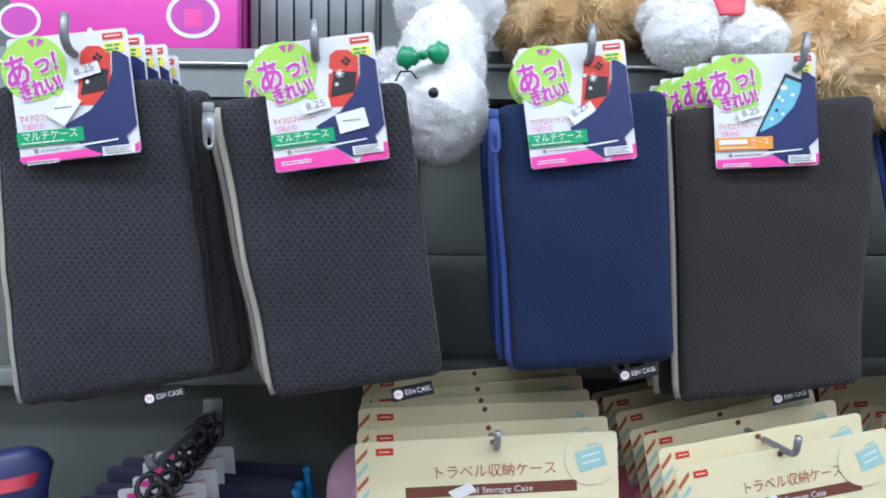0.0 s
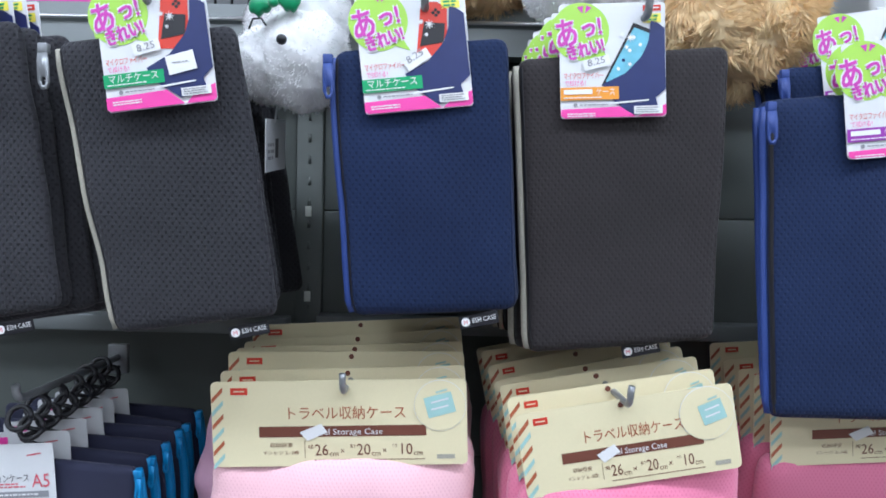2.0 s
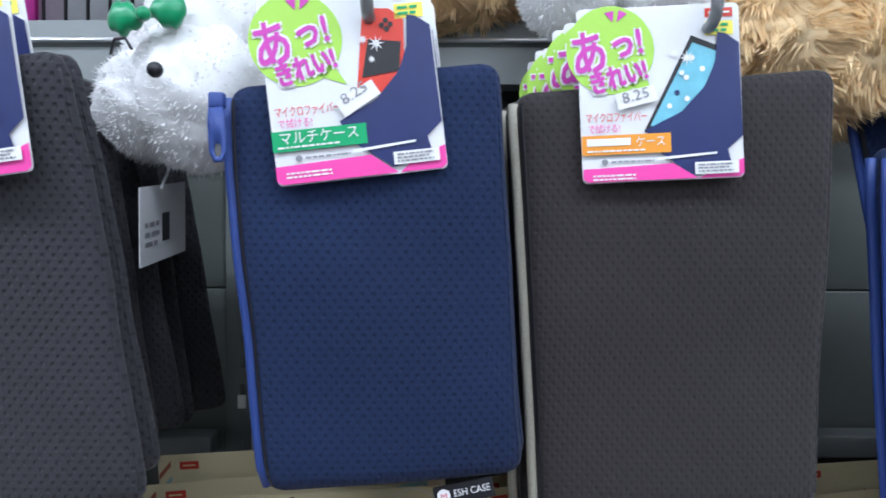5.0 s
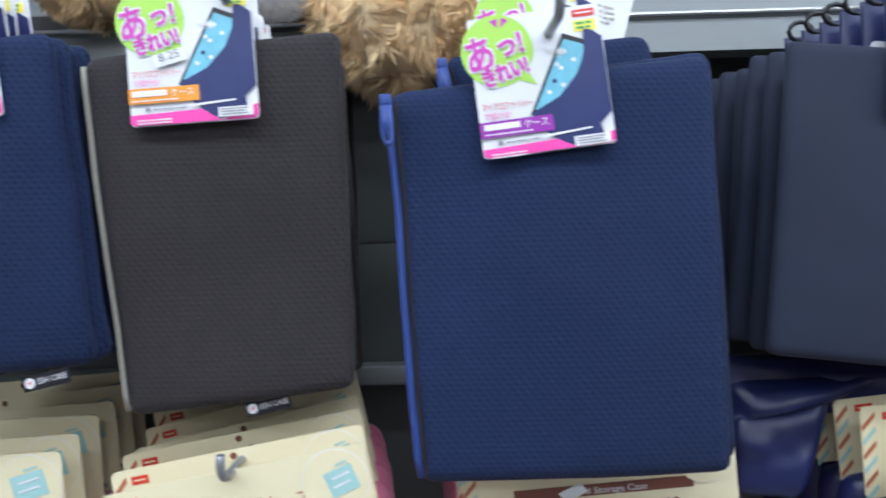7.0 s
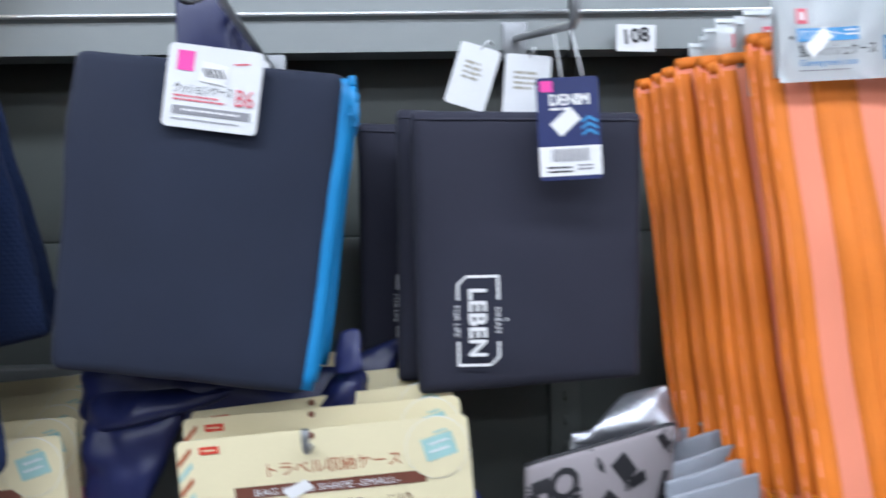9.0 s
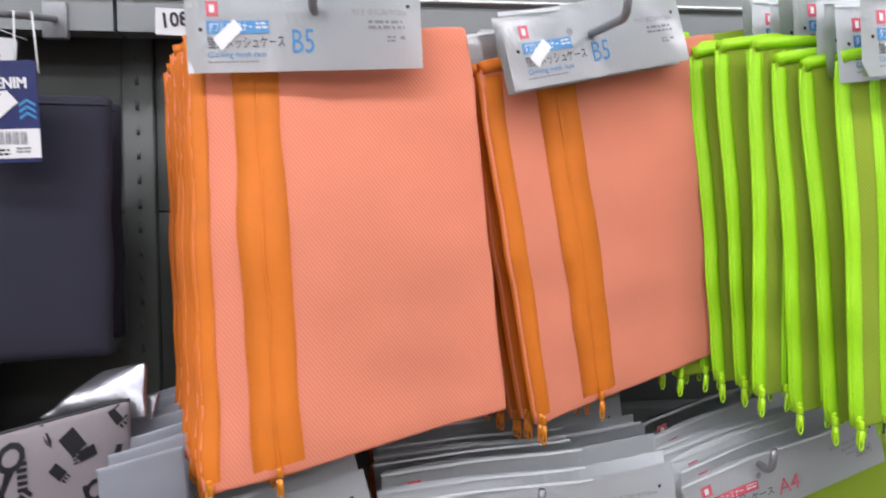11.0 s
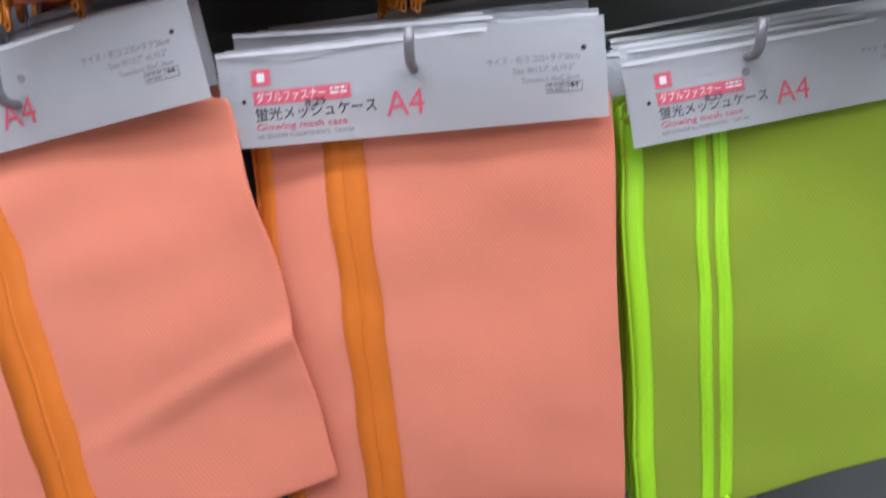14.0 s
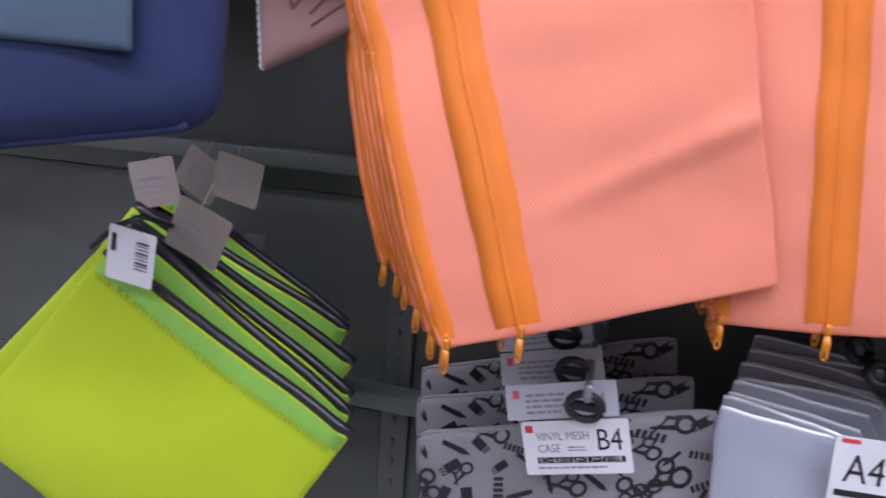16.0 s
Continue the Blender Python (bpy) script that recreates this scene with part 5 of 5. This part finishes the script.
# ---- milky net cases ----
for i in range(10):
    at = (1.55, 0.735 + 0.014 * i, 0.92)
    net = thing("net_vinyl_case", at, "milky white net vinyl case hung in a stack", "case", "milky net vinyl cases")
    z = 0.884 + 0.0020 * i
    sh = Sheet(at, ((1.474 + 0.0045 * i, z + 0.016 + 0.003 * math.sin(3 * i)), (1.556 + 0.011 * i, z + 0.004 + 0.003 * math.sin(5 * i)), (1.70, 0.70), (1.49, 0.64)), at[1], at[1] - 0.005, 0.003, puff=0.002, wave=0.009, seed=70 + i, corner=0.004, size=12)
    part("body", sh.mesh(10, 12), "net_white", net)
    part("edge_tape", tube([sh.mid(k / 14, 0.0) for k in range(15)], 0.0018, 6), "white_plastic", net)
    if i == 0:
        place = plane_place(at, (1.552, 0.899), 2, at[1] - 0.012)
        cd = part("card", card_mesh(place, 0.085, 0.05, r=0.002), "paper", net, "white printed product card", smooth=False)
        p = Print(place)
        p.rect(0.004, 0.0015, 0.016, 0.0045, "i_red", name="brand_mark")
        p.text("A4", 0.008, 0.034, 0.031, "i_black", 1, wide=0.026, name="size_mark")
        p.text("VINYL", 0.041, 0.024, 0.011, "i_grey", 1, wide=0.03)
        p.text("NET CASE", 0.041, 0.036, 0.011, "i_grey", 1, wide=0.04)
        p.rect(0.004, 0.0405, 0.075, 0.0455, "i_black", 1, name="title_bar")
        p.put(cd)
        clasp(net, at, 1.605, at[1] - 0.014, 0.905)
        for q in range(5):
            part("clasp_chain", tube([(1.605 - at[0] - 0.010 * q + 0.008 * math.cos(a), 0.02 * q - 0.01 + 0.005 * math.sin(a), -0.006 + 0.010 * q + 0.007 * math.sin(a)) for a in [k * math.pi / 6 for k in range(13)]], 0.0045, 6), "black", net)
peg_hook(1.602, 0.905, 0.90, 0.71, 0.0, rise=0.016)
for i in range(5):
    at = (1.74, 0.74 + 0.03 * i, 0.93)
    rp = thing("striped_packet", at, "flat clear packet with red edge and white card", "packet", "red edged packets")
    sh = Sheet(at, ((1.705, 0.900 + 0.004 * i), (1.845, 0.925 + 0.004 * i), (1.86, 0.70), (1.72, 0.68)), at[1], at[1], 0.004, wave=0.008, seed=80 + i, corner=0.004)
    part("body", sh.mesh(8, 8), "net_white", rp)
    part("edge", tube(sh.edge(0.0), 0.0025, 6), "pack_red", rp)
peg_hook(1.74, 0.945, 0.90, 0.71, 0.0, rise=0.016)


# ---- neon bags hung by a corner ----
def neon_bag():
    at = (1.032, 0.66, 0.99)
    b = thing("neon_bag", at, "neon yellow cloth bag with black piping hung by one corner", "bag", "neon yellow bags")
    quad = ((1.000, 0.972), (1.212, 0.857), (1.090, 0.660), (0.858, 0.800))
    sh = Sheet(at, quad, 0.668, 0.655, 0.006, puff=0.014, wave=0.004, seed=91, corner=0.004, size=5)
    part("body", sh.mesh(16, 16), "neon", b)
    part("edge_tape", sh.strip(0.02, 0.995, 0.018, 0.075, 0.0010, 3, 22), "neon_edge", b, "green stitched edge tape")
    part("piping", tube([sh.front(i / 24, 0.004, -0.002) for i in range(25)], 0.0046, 7), "black", b, "black edge piping")
    st = bmesh.new()
    for i in range(52):
        u = 0.03 + 0.95 * i / 52
        tube([sh.front(u, 0.072, 0.002), sh.front(u + 0.010, 0.092, 0.002)], 0.0005, 4, st)
    part("stitching", st, "neon_edge", b)
    # the bags behind fan out round the hook: tilt and place of the outer corner
    for tilt, ex, ey, ez in ((4.2, 1.203, 0.69, 0.861), (2.4, 1.194, 0.715, 0.865), (-0.5, 1.184, 0.74, 0.882), (-5.0, 1.155, 0.80, 0.889), (1.0, 1.133, 0.85, 0.877)):
        c, s = math.cos(radians(tilt)), math.sin(radians(tilt))
        rx, rz = quad[1][0] - at[0], quad[1][1] - at[2]
        copy_thing(b, pose(ex - (rx * c + rz * s), ey - 0.006, ez - (rz * c - rx * s), 0, tilt, 0))
    place = plane_place(at, (1.022, 1.000), -8, 0.645)
    tg = part("tag", card_mesh(place, 0.040, 0.042, r=0.002), "paper", b, "white tag with barcode", smooth=False)
    p = Print(place)
    for k in range(9):
        p.rect(0.024, 0.008 + 0.0026 * k, 0.035, 0.0096 + 0.0026 * k - (0.0008 if k % 3 else 0), "i_black", 1, name="barcode")
    p.rect(0.003, 0.006, 0.007, 0.020, "i_black", 1, name="barcode")
    p.put(tg)
    part("cord", tube([(-0.03, -0.012, -0.012), (-0.012, -0.008, 0.006), (0.0, 0.01, 0.012), (0.004, 0.04, 0.0)], 0.0024, 6), "black", b)

neon_bag()
peg_hook(1.00, 0.925, 0.90, 0.72, -0.004, rise=0.006)
# pale tags and loops, coloured dark because they hang in shade
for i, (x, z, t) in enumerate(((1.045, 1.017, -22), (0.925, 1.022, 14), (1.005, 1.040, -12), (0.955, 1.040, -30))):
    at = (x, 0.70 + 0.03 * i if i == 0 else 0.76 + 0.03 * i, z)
    lt = thing("loose_price_tag", at, "small card tag toned down for the shade above the neon bags", "tag", "shaded card tags")
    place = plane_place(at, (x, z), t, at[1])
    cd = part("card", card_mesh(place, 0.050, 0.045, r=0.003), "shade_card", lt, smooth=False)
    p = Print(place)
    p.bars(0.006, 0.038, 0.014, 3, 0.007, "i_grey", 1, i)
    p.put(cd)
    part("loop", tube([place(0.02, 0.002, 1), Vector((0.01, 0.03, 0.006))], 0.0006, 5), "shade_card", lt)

blue = thing("felt_bag", (1.05, 0.60, 1.25), "dark blue felt bag with slate pocket and rounded corners", "bag")
at = (1.05, 0.60, 1.25)
sh = Sheet(at, ((0.90, 1.25), (1.142, 1.262), (1.150, 1.082), (0.885, 1.038)), 0.60, 0.585, 0.03, puff=0.006, wave=0.006, seed=95, corner=0.028)
part("body", sh.mesh(14, 14), "denim_blue", blue)
part("hem", tube([sh.front(0.06 + 0.88 * i / 20, 0.985, -0.001) for i in range(21)], 0.003, 6), "denim_blue", blue)
sh2 = Sheet(at, ((0.93, 1.24), (1.103, 1.245), (1.105, 1.123), (0.92, 1.128)), 0.572, 0.566, 0.006, wave=0.003, seed=96, corner=0.003)
part("pocket", sh2.mesh(8, 8), "slate", blue, "slate grey felt pocket")
for sx in (-0.06, 0.05):
    part("strap", tube([(sx, 0.0, 0.0), (sx * 0.7, 0.03, 0.035), (0.0, 0.10, 0.05)], 0.004, 6, flat=0.5), "denim_blue", blue)
peg_hook(1.05, 1.30, 0.935, 0.60, 0.0, rise=0.016)

pouch = thing("printed_pouch", (1.12, 0.76, 1.20), "blush pouch with grey line prints and white zip edge", "pouch")
at = (1.12, 0.76, 1.20)
sh = Sheet(at, ((1.070, 1.215), (1.165, 1.235), (1.170, 1.158), (1.083, 1.116)), 0.77, 0.76, 0.012, puff=0.006, wave=0.008, seed=98, corner=0.006)
body = part("body", sh.mesh(10, 10), "blush_cloth", pouch)
p = Print(sh.flat(0.0008))
for (a0, b0), (a1, b1) in (((0.03, 0.02), (0.07, 0.035)), ((0.07, 0.035), (0.035, 0.06)), ((0.035, 0.06), (0.03, 0.02)), ((0.05, 0.07), (0.08, 0.05)), ((0.06, 0.01), (0.085, 0.03)), ((0.05, 0.08), (0.09, 0.07))):
    dx, dy = b1 - b0, a0 - a1
    q = 0.0015 / math.hypot(dx, dy)
    p.poly([(a0 + dx * q, b0 + dy * q), (a1 + dx * q, b1 + dy * q), (a1 - dx * q, b1 - dy * q), (a0 - dx * q, b0 - dy * q)], "i_brown", 1, "line_print")
p.put(body)
part("zip", tube([v + Vector((0, 0.0016 * (-1) ** i, 0)) for i, v in enumerate(sh.edge(0.0, 0.0, 0.98, 30))], 0.0024, 6), "white_plastic", pouch, "white plastic zip teeth")
shade = thing("hanging_label", (-0.03, 0.78, 1.62), "white care label with barcode hung from the plush toy", "label")
place = lambda a, b, k: Vector((0.060 + 0.0004 * k, -0.098 + a, 0.006 + 0.12 * a - b))
bm = bmesh.new()
for x in (0.0592, 0.0600):
    bm.faces.new([bm.verts.new((x, y, z)) for y, z in ((-0.098, 0.006), (-0.025, 0.0148), (-0.025, -0.0332), (-0.098, -0.042))])
bmesh.ops.bridge_loops(bm, edges=bm.edges[:])
cd = part("card", bm, "paper", shade, smooth=False)
p = Print(place)
p.bars(0.006, 0.03, 0.022, 3, 0.006, "i_grey", 1, 4)
p.rect(0.032, 0.018, 0.044, 0.036, "i_black", 1, name="barcode")
p.put(cd)
part("loop", tube([place(0.03, 0.002, 1), Vector((0.05, -0.02, 0.03)), Vector((0.08, -0.04, 0.05))], 0.001, 5), "white_plastic", shade)


# ---- goods on the top shelf ----
def fur_ball(c, r, n, length, seed, droop=0.25, clump=0.0):
    """A lumpy ball with a deep pile of fine tufts."""
    rnd = random.Random(seed)
    bm = bmesh.new()
    c, r = Vector(c), Vector(r)

    def skin(d):
        k = 1 + 0.07 * noise.noise(d * 3 + Vector((seed, 0, 0))) + 0.035 * noise.noise(d * 8) + (0.02 + 0.05 * clump) * noise.noise(d * (20 - 8 * clump))
        return c + Vector((d.x * r.x, d.y * r.y, d.z * r.z)) * k

    core = bmesh.ops.create_icosphere(bm, subdivisions=5, radius=1.0)
    for v in core["verts"]:
        v.co = skin(v.co.normalized())
    for _ in range(n):
        d = Vector((rnd.gauss(0, 1), rnd.gauss(0, 1), rnd.gauss(0, 1))).normalized()
        if d.y > 0.5:
            continue
        p = skin(d)
        swirl = Vector((noise.noise(p * 38), noise.noise(p * 38 + Vector((9, 0, 0))), noise.noise(p * 38 + Vector((0, 9, 0))) - droop))
        way = (d * (1.0 - 0.45 * clump) + swirl * (0.9 + 1.6 * clump) + Vector((rnd.uniform(-0.35, 0.35), rnd.uniform(-0.35, 0.35), rnd.uniform(-0.35, 0.35)))).normalized()
        side = way.cross(Vector((rnd.random(), rnd.random(), rnd.random()))).normalized() * (0.0007 + 0.0005 * clump)
        le = length * rnd.uniform(0.5, 1.2)
        p = p - d * 0.001
        bm.faces.new([bm.verts.new(q) for q in (p - side, p + side, p + way * le)])
    return bm


def plush(name, at, balls, mat, label, n, length, seed, clump=0.0):
    ob = thing(name, at, label, "plush toy", "plush toys on the top shelf")
    for i, (piece, c, r) in enumerate(balls):
        part(piece, fur_ball(c, r, n, length, seed + i, clump=clump), mat, ob)
    return ob


dog = plush("plush_dog", (0.060, 0.80, 1.781), [("body", (0.006, -0.010, 0.030), (0.056, 0.06, 0.058)), ("head", (-0.004, -0.085, -0.094), (0.043, 0.045, 0.050)), ("neck", (-0.002, -0.075, -0.045), (0.040, 0.04, 0.050)), ("ear", (-0.052, -0.045, -0.052), (0.018, 0.02, 0.022)), ("back", (0.03, 0.01, 0.09), (0.05, 0.05, 0.05)), ("muzzle", (-0.038, -0.080, -0.100), (0.034, 0.038, 0.036))],
            "white_fur", "white fluffy plush dog with green bow leaning over", 3600, 0.0045, 3)
bow = bmesh.new()
for s in (-1, 1):
    core = bmesh.ops.create_icosphere(bow, subdivisions=3, radius=1.0)
    for v in core["verts"]:
        d = v.co.copy()
        pinch = 0.35 + 0.65 * min(1, abs(d.x + s) / 1.2)
        v.co = Vector((-0.021 + s * (0.0115 + 0.0115 * d.x * s), -0.128 + 0.006 * d.y, -0.056 + s * 0.002 + 0.0105 * d.z * pinch + 0.0014 * math.sin(9 * d.x)))
part("bow", bow, "ribbon", dog, "glossy green satin bow")
knot = bmesh.new()
bmesh.ops.create_icosphere(knot, subdivisions=2, radius=0.0045, matrix=Matrix.Translation((-0.021, -0.133, -0.057)))
part("bow_knot", knot, "ribbon", dog)
eye = bmesh.new()
bmesh.ops.create_icosphere(eye, subdivisions=3, radius=0.0046, matrix=Matrix.Translation((-0.012, -0.139, -0.090)))
part("eye", eye, "black", dog, "shiny black bead eye")
part("mouth_thread", tube([(-0.026, -0.137, -0.078), (-0.031, -0.134, -0.071), (-0.040, -0.128, -0.070), (-0.045, -0.122, -0.077)], 0.0009, 5), "black", dog)
plush("plush_bear", (0.215, 0.95, 1.781), [("body", (0.0, -0.06, 0.060), (0.08, 0.08, 0.07)), ("paw", (-0.05, -0.10, 0.030), (0.045, 0.05, 0.045)), ("head", (0.10, -0.05, 0.065), (0.06, 0.07, 0.06))], "tan_fur", "tan fluffy plush bear lying on the top shelf", 13000, 0.014, 21, 1.0)
plush("plush_bear", (0.475, 0.89, 1.781), [("head", (0.0, -0.10, -0.028), (0.085, 0.075, 0.078)), ("ear", (-0.055, -0.06, 0.050), (0.07, 0.07, 0.07)), ("body", (0.07, -0.06, 0.055), (0.06, 0.07, 0.07))], "tan_fur", "large tan fluffy plush bear hanging over the shelf edge", 19000, 0.015, 31, 1.0)
white2 = plush("plush_rabbit", (0.328, 0.84, 1.781), [("paw", (-0.032, -0.075, -0.012), (0.036, 0.04, 0.032)), ("paw", (0.036, -0.075, -0.016), (0.036, 0.04, 0.030)), ("body", (0.0, -0.03, 0.022), (0.062, 0.05, 0.032))], "white_fur", "white fluffy plush rabbit with red ribbon on the shelf", 3000, 0.0045, 41)
rb = Sheet((0, 0, 0), ((-0.008, 0.022), (0.026, 0.028), (0.022, 0.002), (-0.004, 0.002)), -0.095, -0.10, 0.004, wave=0.006, seed=3, size=30)
part("ribbon", rb.mesh(5, 5), "pack_red", white2, "red satin ribbon")

pink = thing("pink_box", (-0.295, 0.98, 1.781), "glossy magenta cardboard box with pale print", "box")
part("carton", box(-0.13, 0.125, -0.10, 0.10, 0.0, 0.13, bevel=0.003), "pack_pink", pink)
place = plane_place((-0.295, 0.98, 1.781), (-0.425, 1.911), 0, 0.8796)
p = Print(place)
p.disc(0.205, 0.092, 0.030, "i_white", 1, 26, ry=0.026, name="print_badge")
p.disc(0.205, 0.092, 0.025, "i_violet", 2, 26, ry=0.021, name="print_badge")
p.rect(0.195, 0.085, 0.215, 0.105, "i_magenta", 3, name="print_badge")
p.disc(0.012, 0.10, 0.024, "i_white", 1, 22, ry=0.02, name="print_badge")
p.disc(0.012, 0.10, 0.020, "i_violet", 2, 22, ry=0.016, name="print_badge")
p.disc(0.145, 0.115, 0.004, "i_blue", 1, 12)
p.disc(0.09, 0.11, 0.003, "i_white", 1, 12)
p.put(pink)
basket = thing("wire_basket", (-0.09, 0.97, 1.781), "dark grey wire basket with vertical bars", "basket")
part("back", box(-0.075, 0.075, -0.055, 0.09, 0.0, 0.12, bevel=0.004), "wire", basket)
for i in range(9):
    part("bar", tube([(-0.08 + 0.02 * i, -0.07, 0.0), (-0.08 + 0.02 * i, -0.07, 0.13)], 0.0016, 6), "black", basket)
part("rim", tube([(-0.085, -0.07, 0.003), (0.085, -0.07, 0.003)], 0.0022, 6), "black", basket)


def carton(name, x0, x1, h, mat, label, y=0.885, d=0.16, card=None):
    at = ((x0 + x1) / 2, y + d / 2, 1.781)
    w = (x1 - x0) / 2
    b = thing(name, at, label, "container", "containers on the top shelf")
    part("body", box(-w, w, -d / 2, d / 2, 0.0, h, bevel=0.006), mat, b)
    part("lid", box(-w - 0.001, w + 0.001, -d / 2 - 0.001, d / 2 + 0.001, h, h + 0.016, bevel=0.004), mat, b)
    part("foot_rim", box(-w + 0.006, w - 0.006, -d / 2 - 0.0018, -d / 2 + 0.004, 0.008, 0.012, bevel=0.001), mat, b)


carton("storage_box", 0.67, 0.80, 0.10, "white_plastic", "white plastic box in clear wrap on the shelf")
carton("storage_box", 0.81, 0.93, 0.10, "ivory", "ivory plastic storage box on the shelf")
carton("storage_box", 0.938, 1.054, 0.11, "ivory", "ivory plastic storage box on the shelf")
carton("storage_box", 1.060, 1.196, 0.11, "ivory", "wide ivory plastic storage box on the shelf")
carton("packet_box", 1.200, 1.232, 0.11, "pack_blue", "narrow blue printed packet between boxes")
carton("storage_box", 1.237, 1.357, 0.11, "white_plastic", "bright white plastic storage box on the shelf")
carton("storage_box", 1.362, 1.440, 0.10, "stone_plastic", "grey beige plastic box on the shelf")
carton("storage_box", 1.446, 1.520, 0.12, "stone_plastic", "grey beige plastic box on the shelf", 0.90)
carton("packet_box", 1.524, 1.536, 0.10, "pack_blue", "narrow blue printed packet between boxes")
carton("storage_box", 1.540, 1.662, 0.085, "white_plastic", "white plastic storage box with rounded lid")
carton("storage_box", 1.668, 1.780, 0.075, "ivory", "pale grey storage box on the shelf")
carton("storage_box", 1.79, 1.95, 0.08, "pack_lime", "lime green storage box on the shelf")
carton("storage_box", 1.96, 2.12, 0.10, "white_plastic", "white plastic storage box on the shelf")
bpy.data.objects.remove(letters)
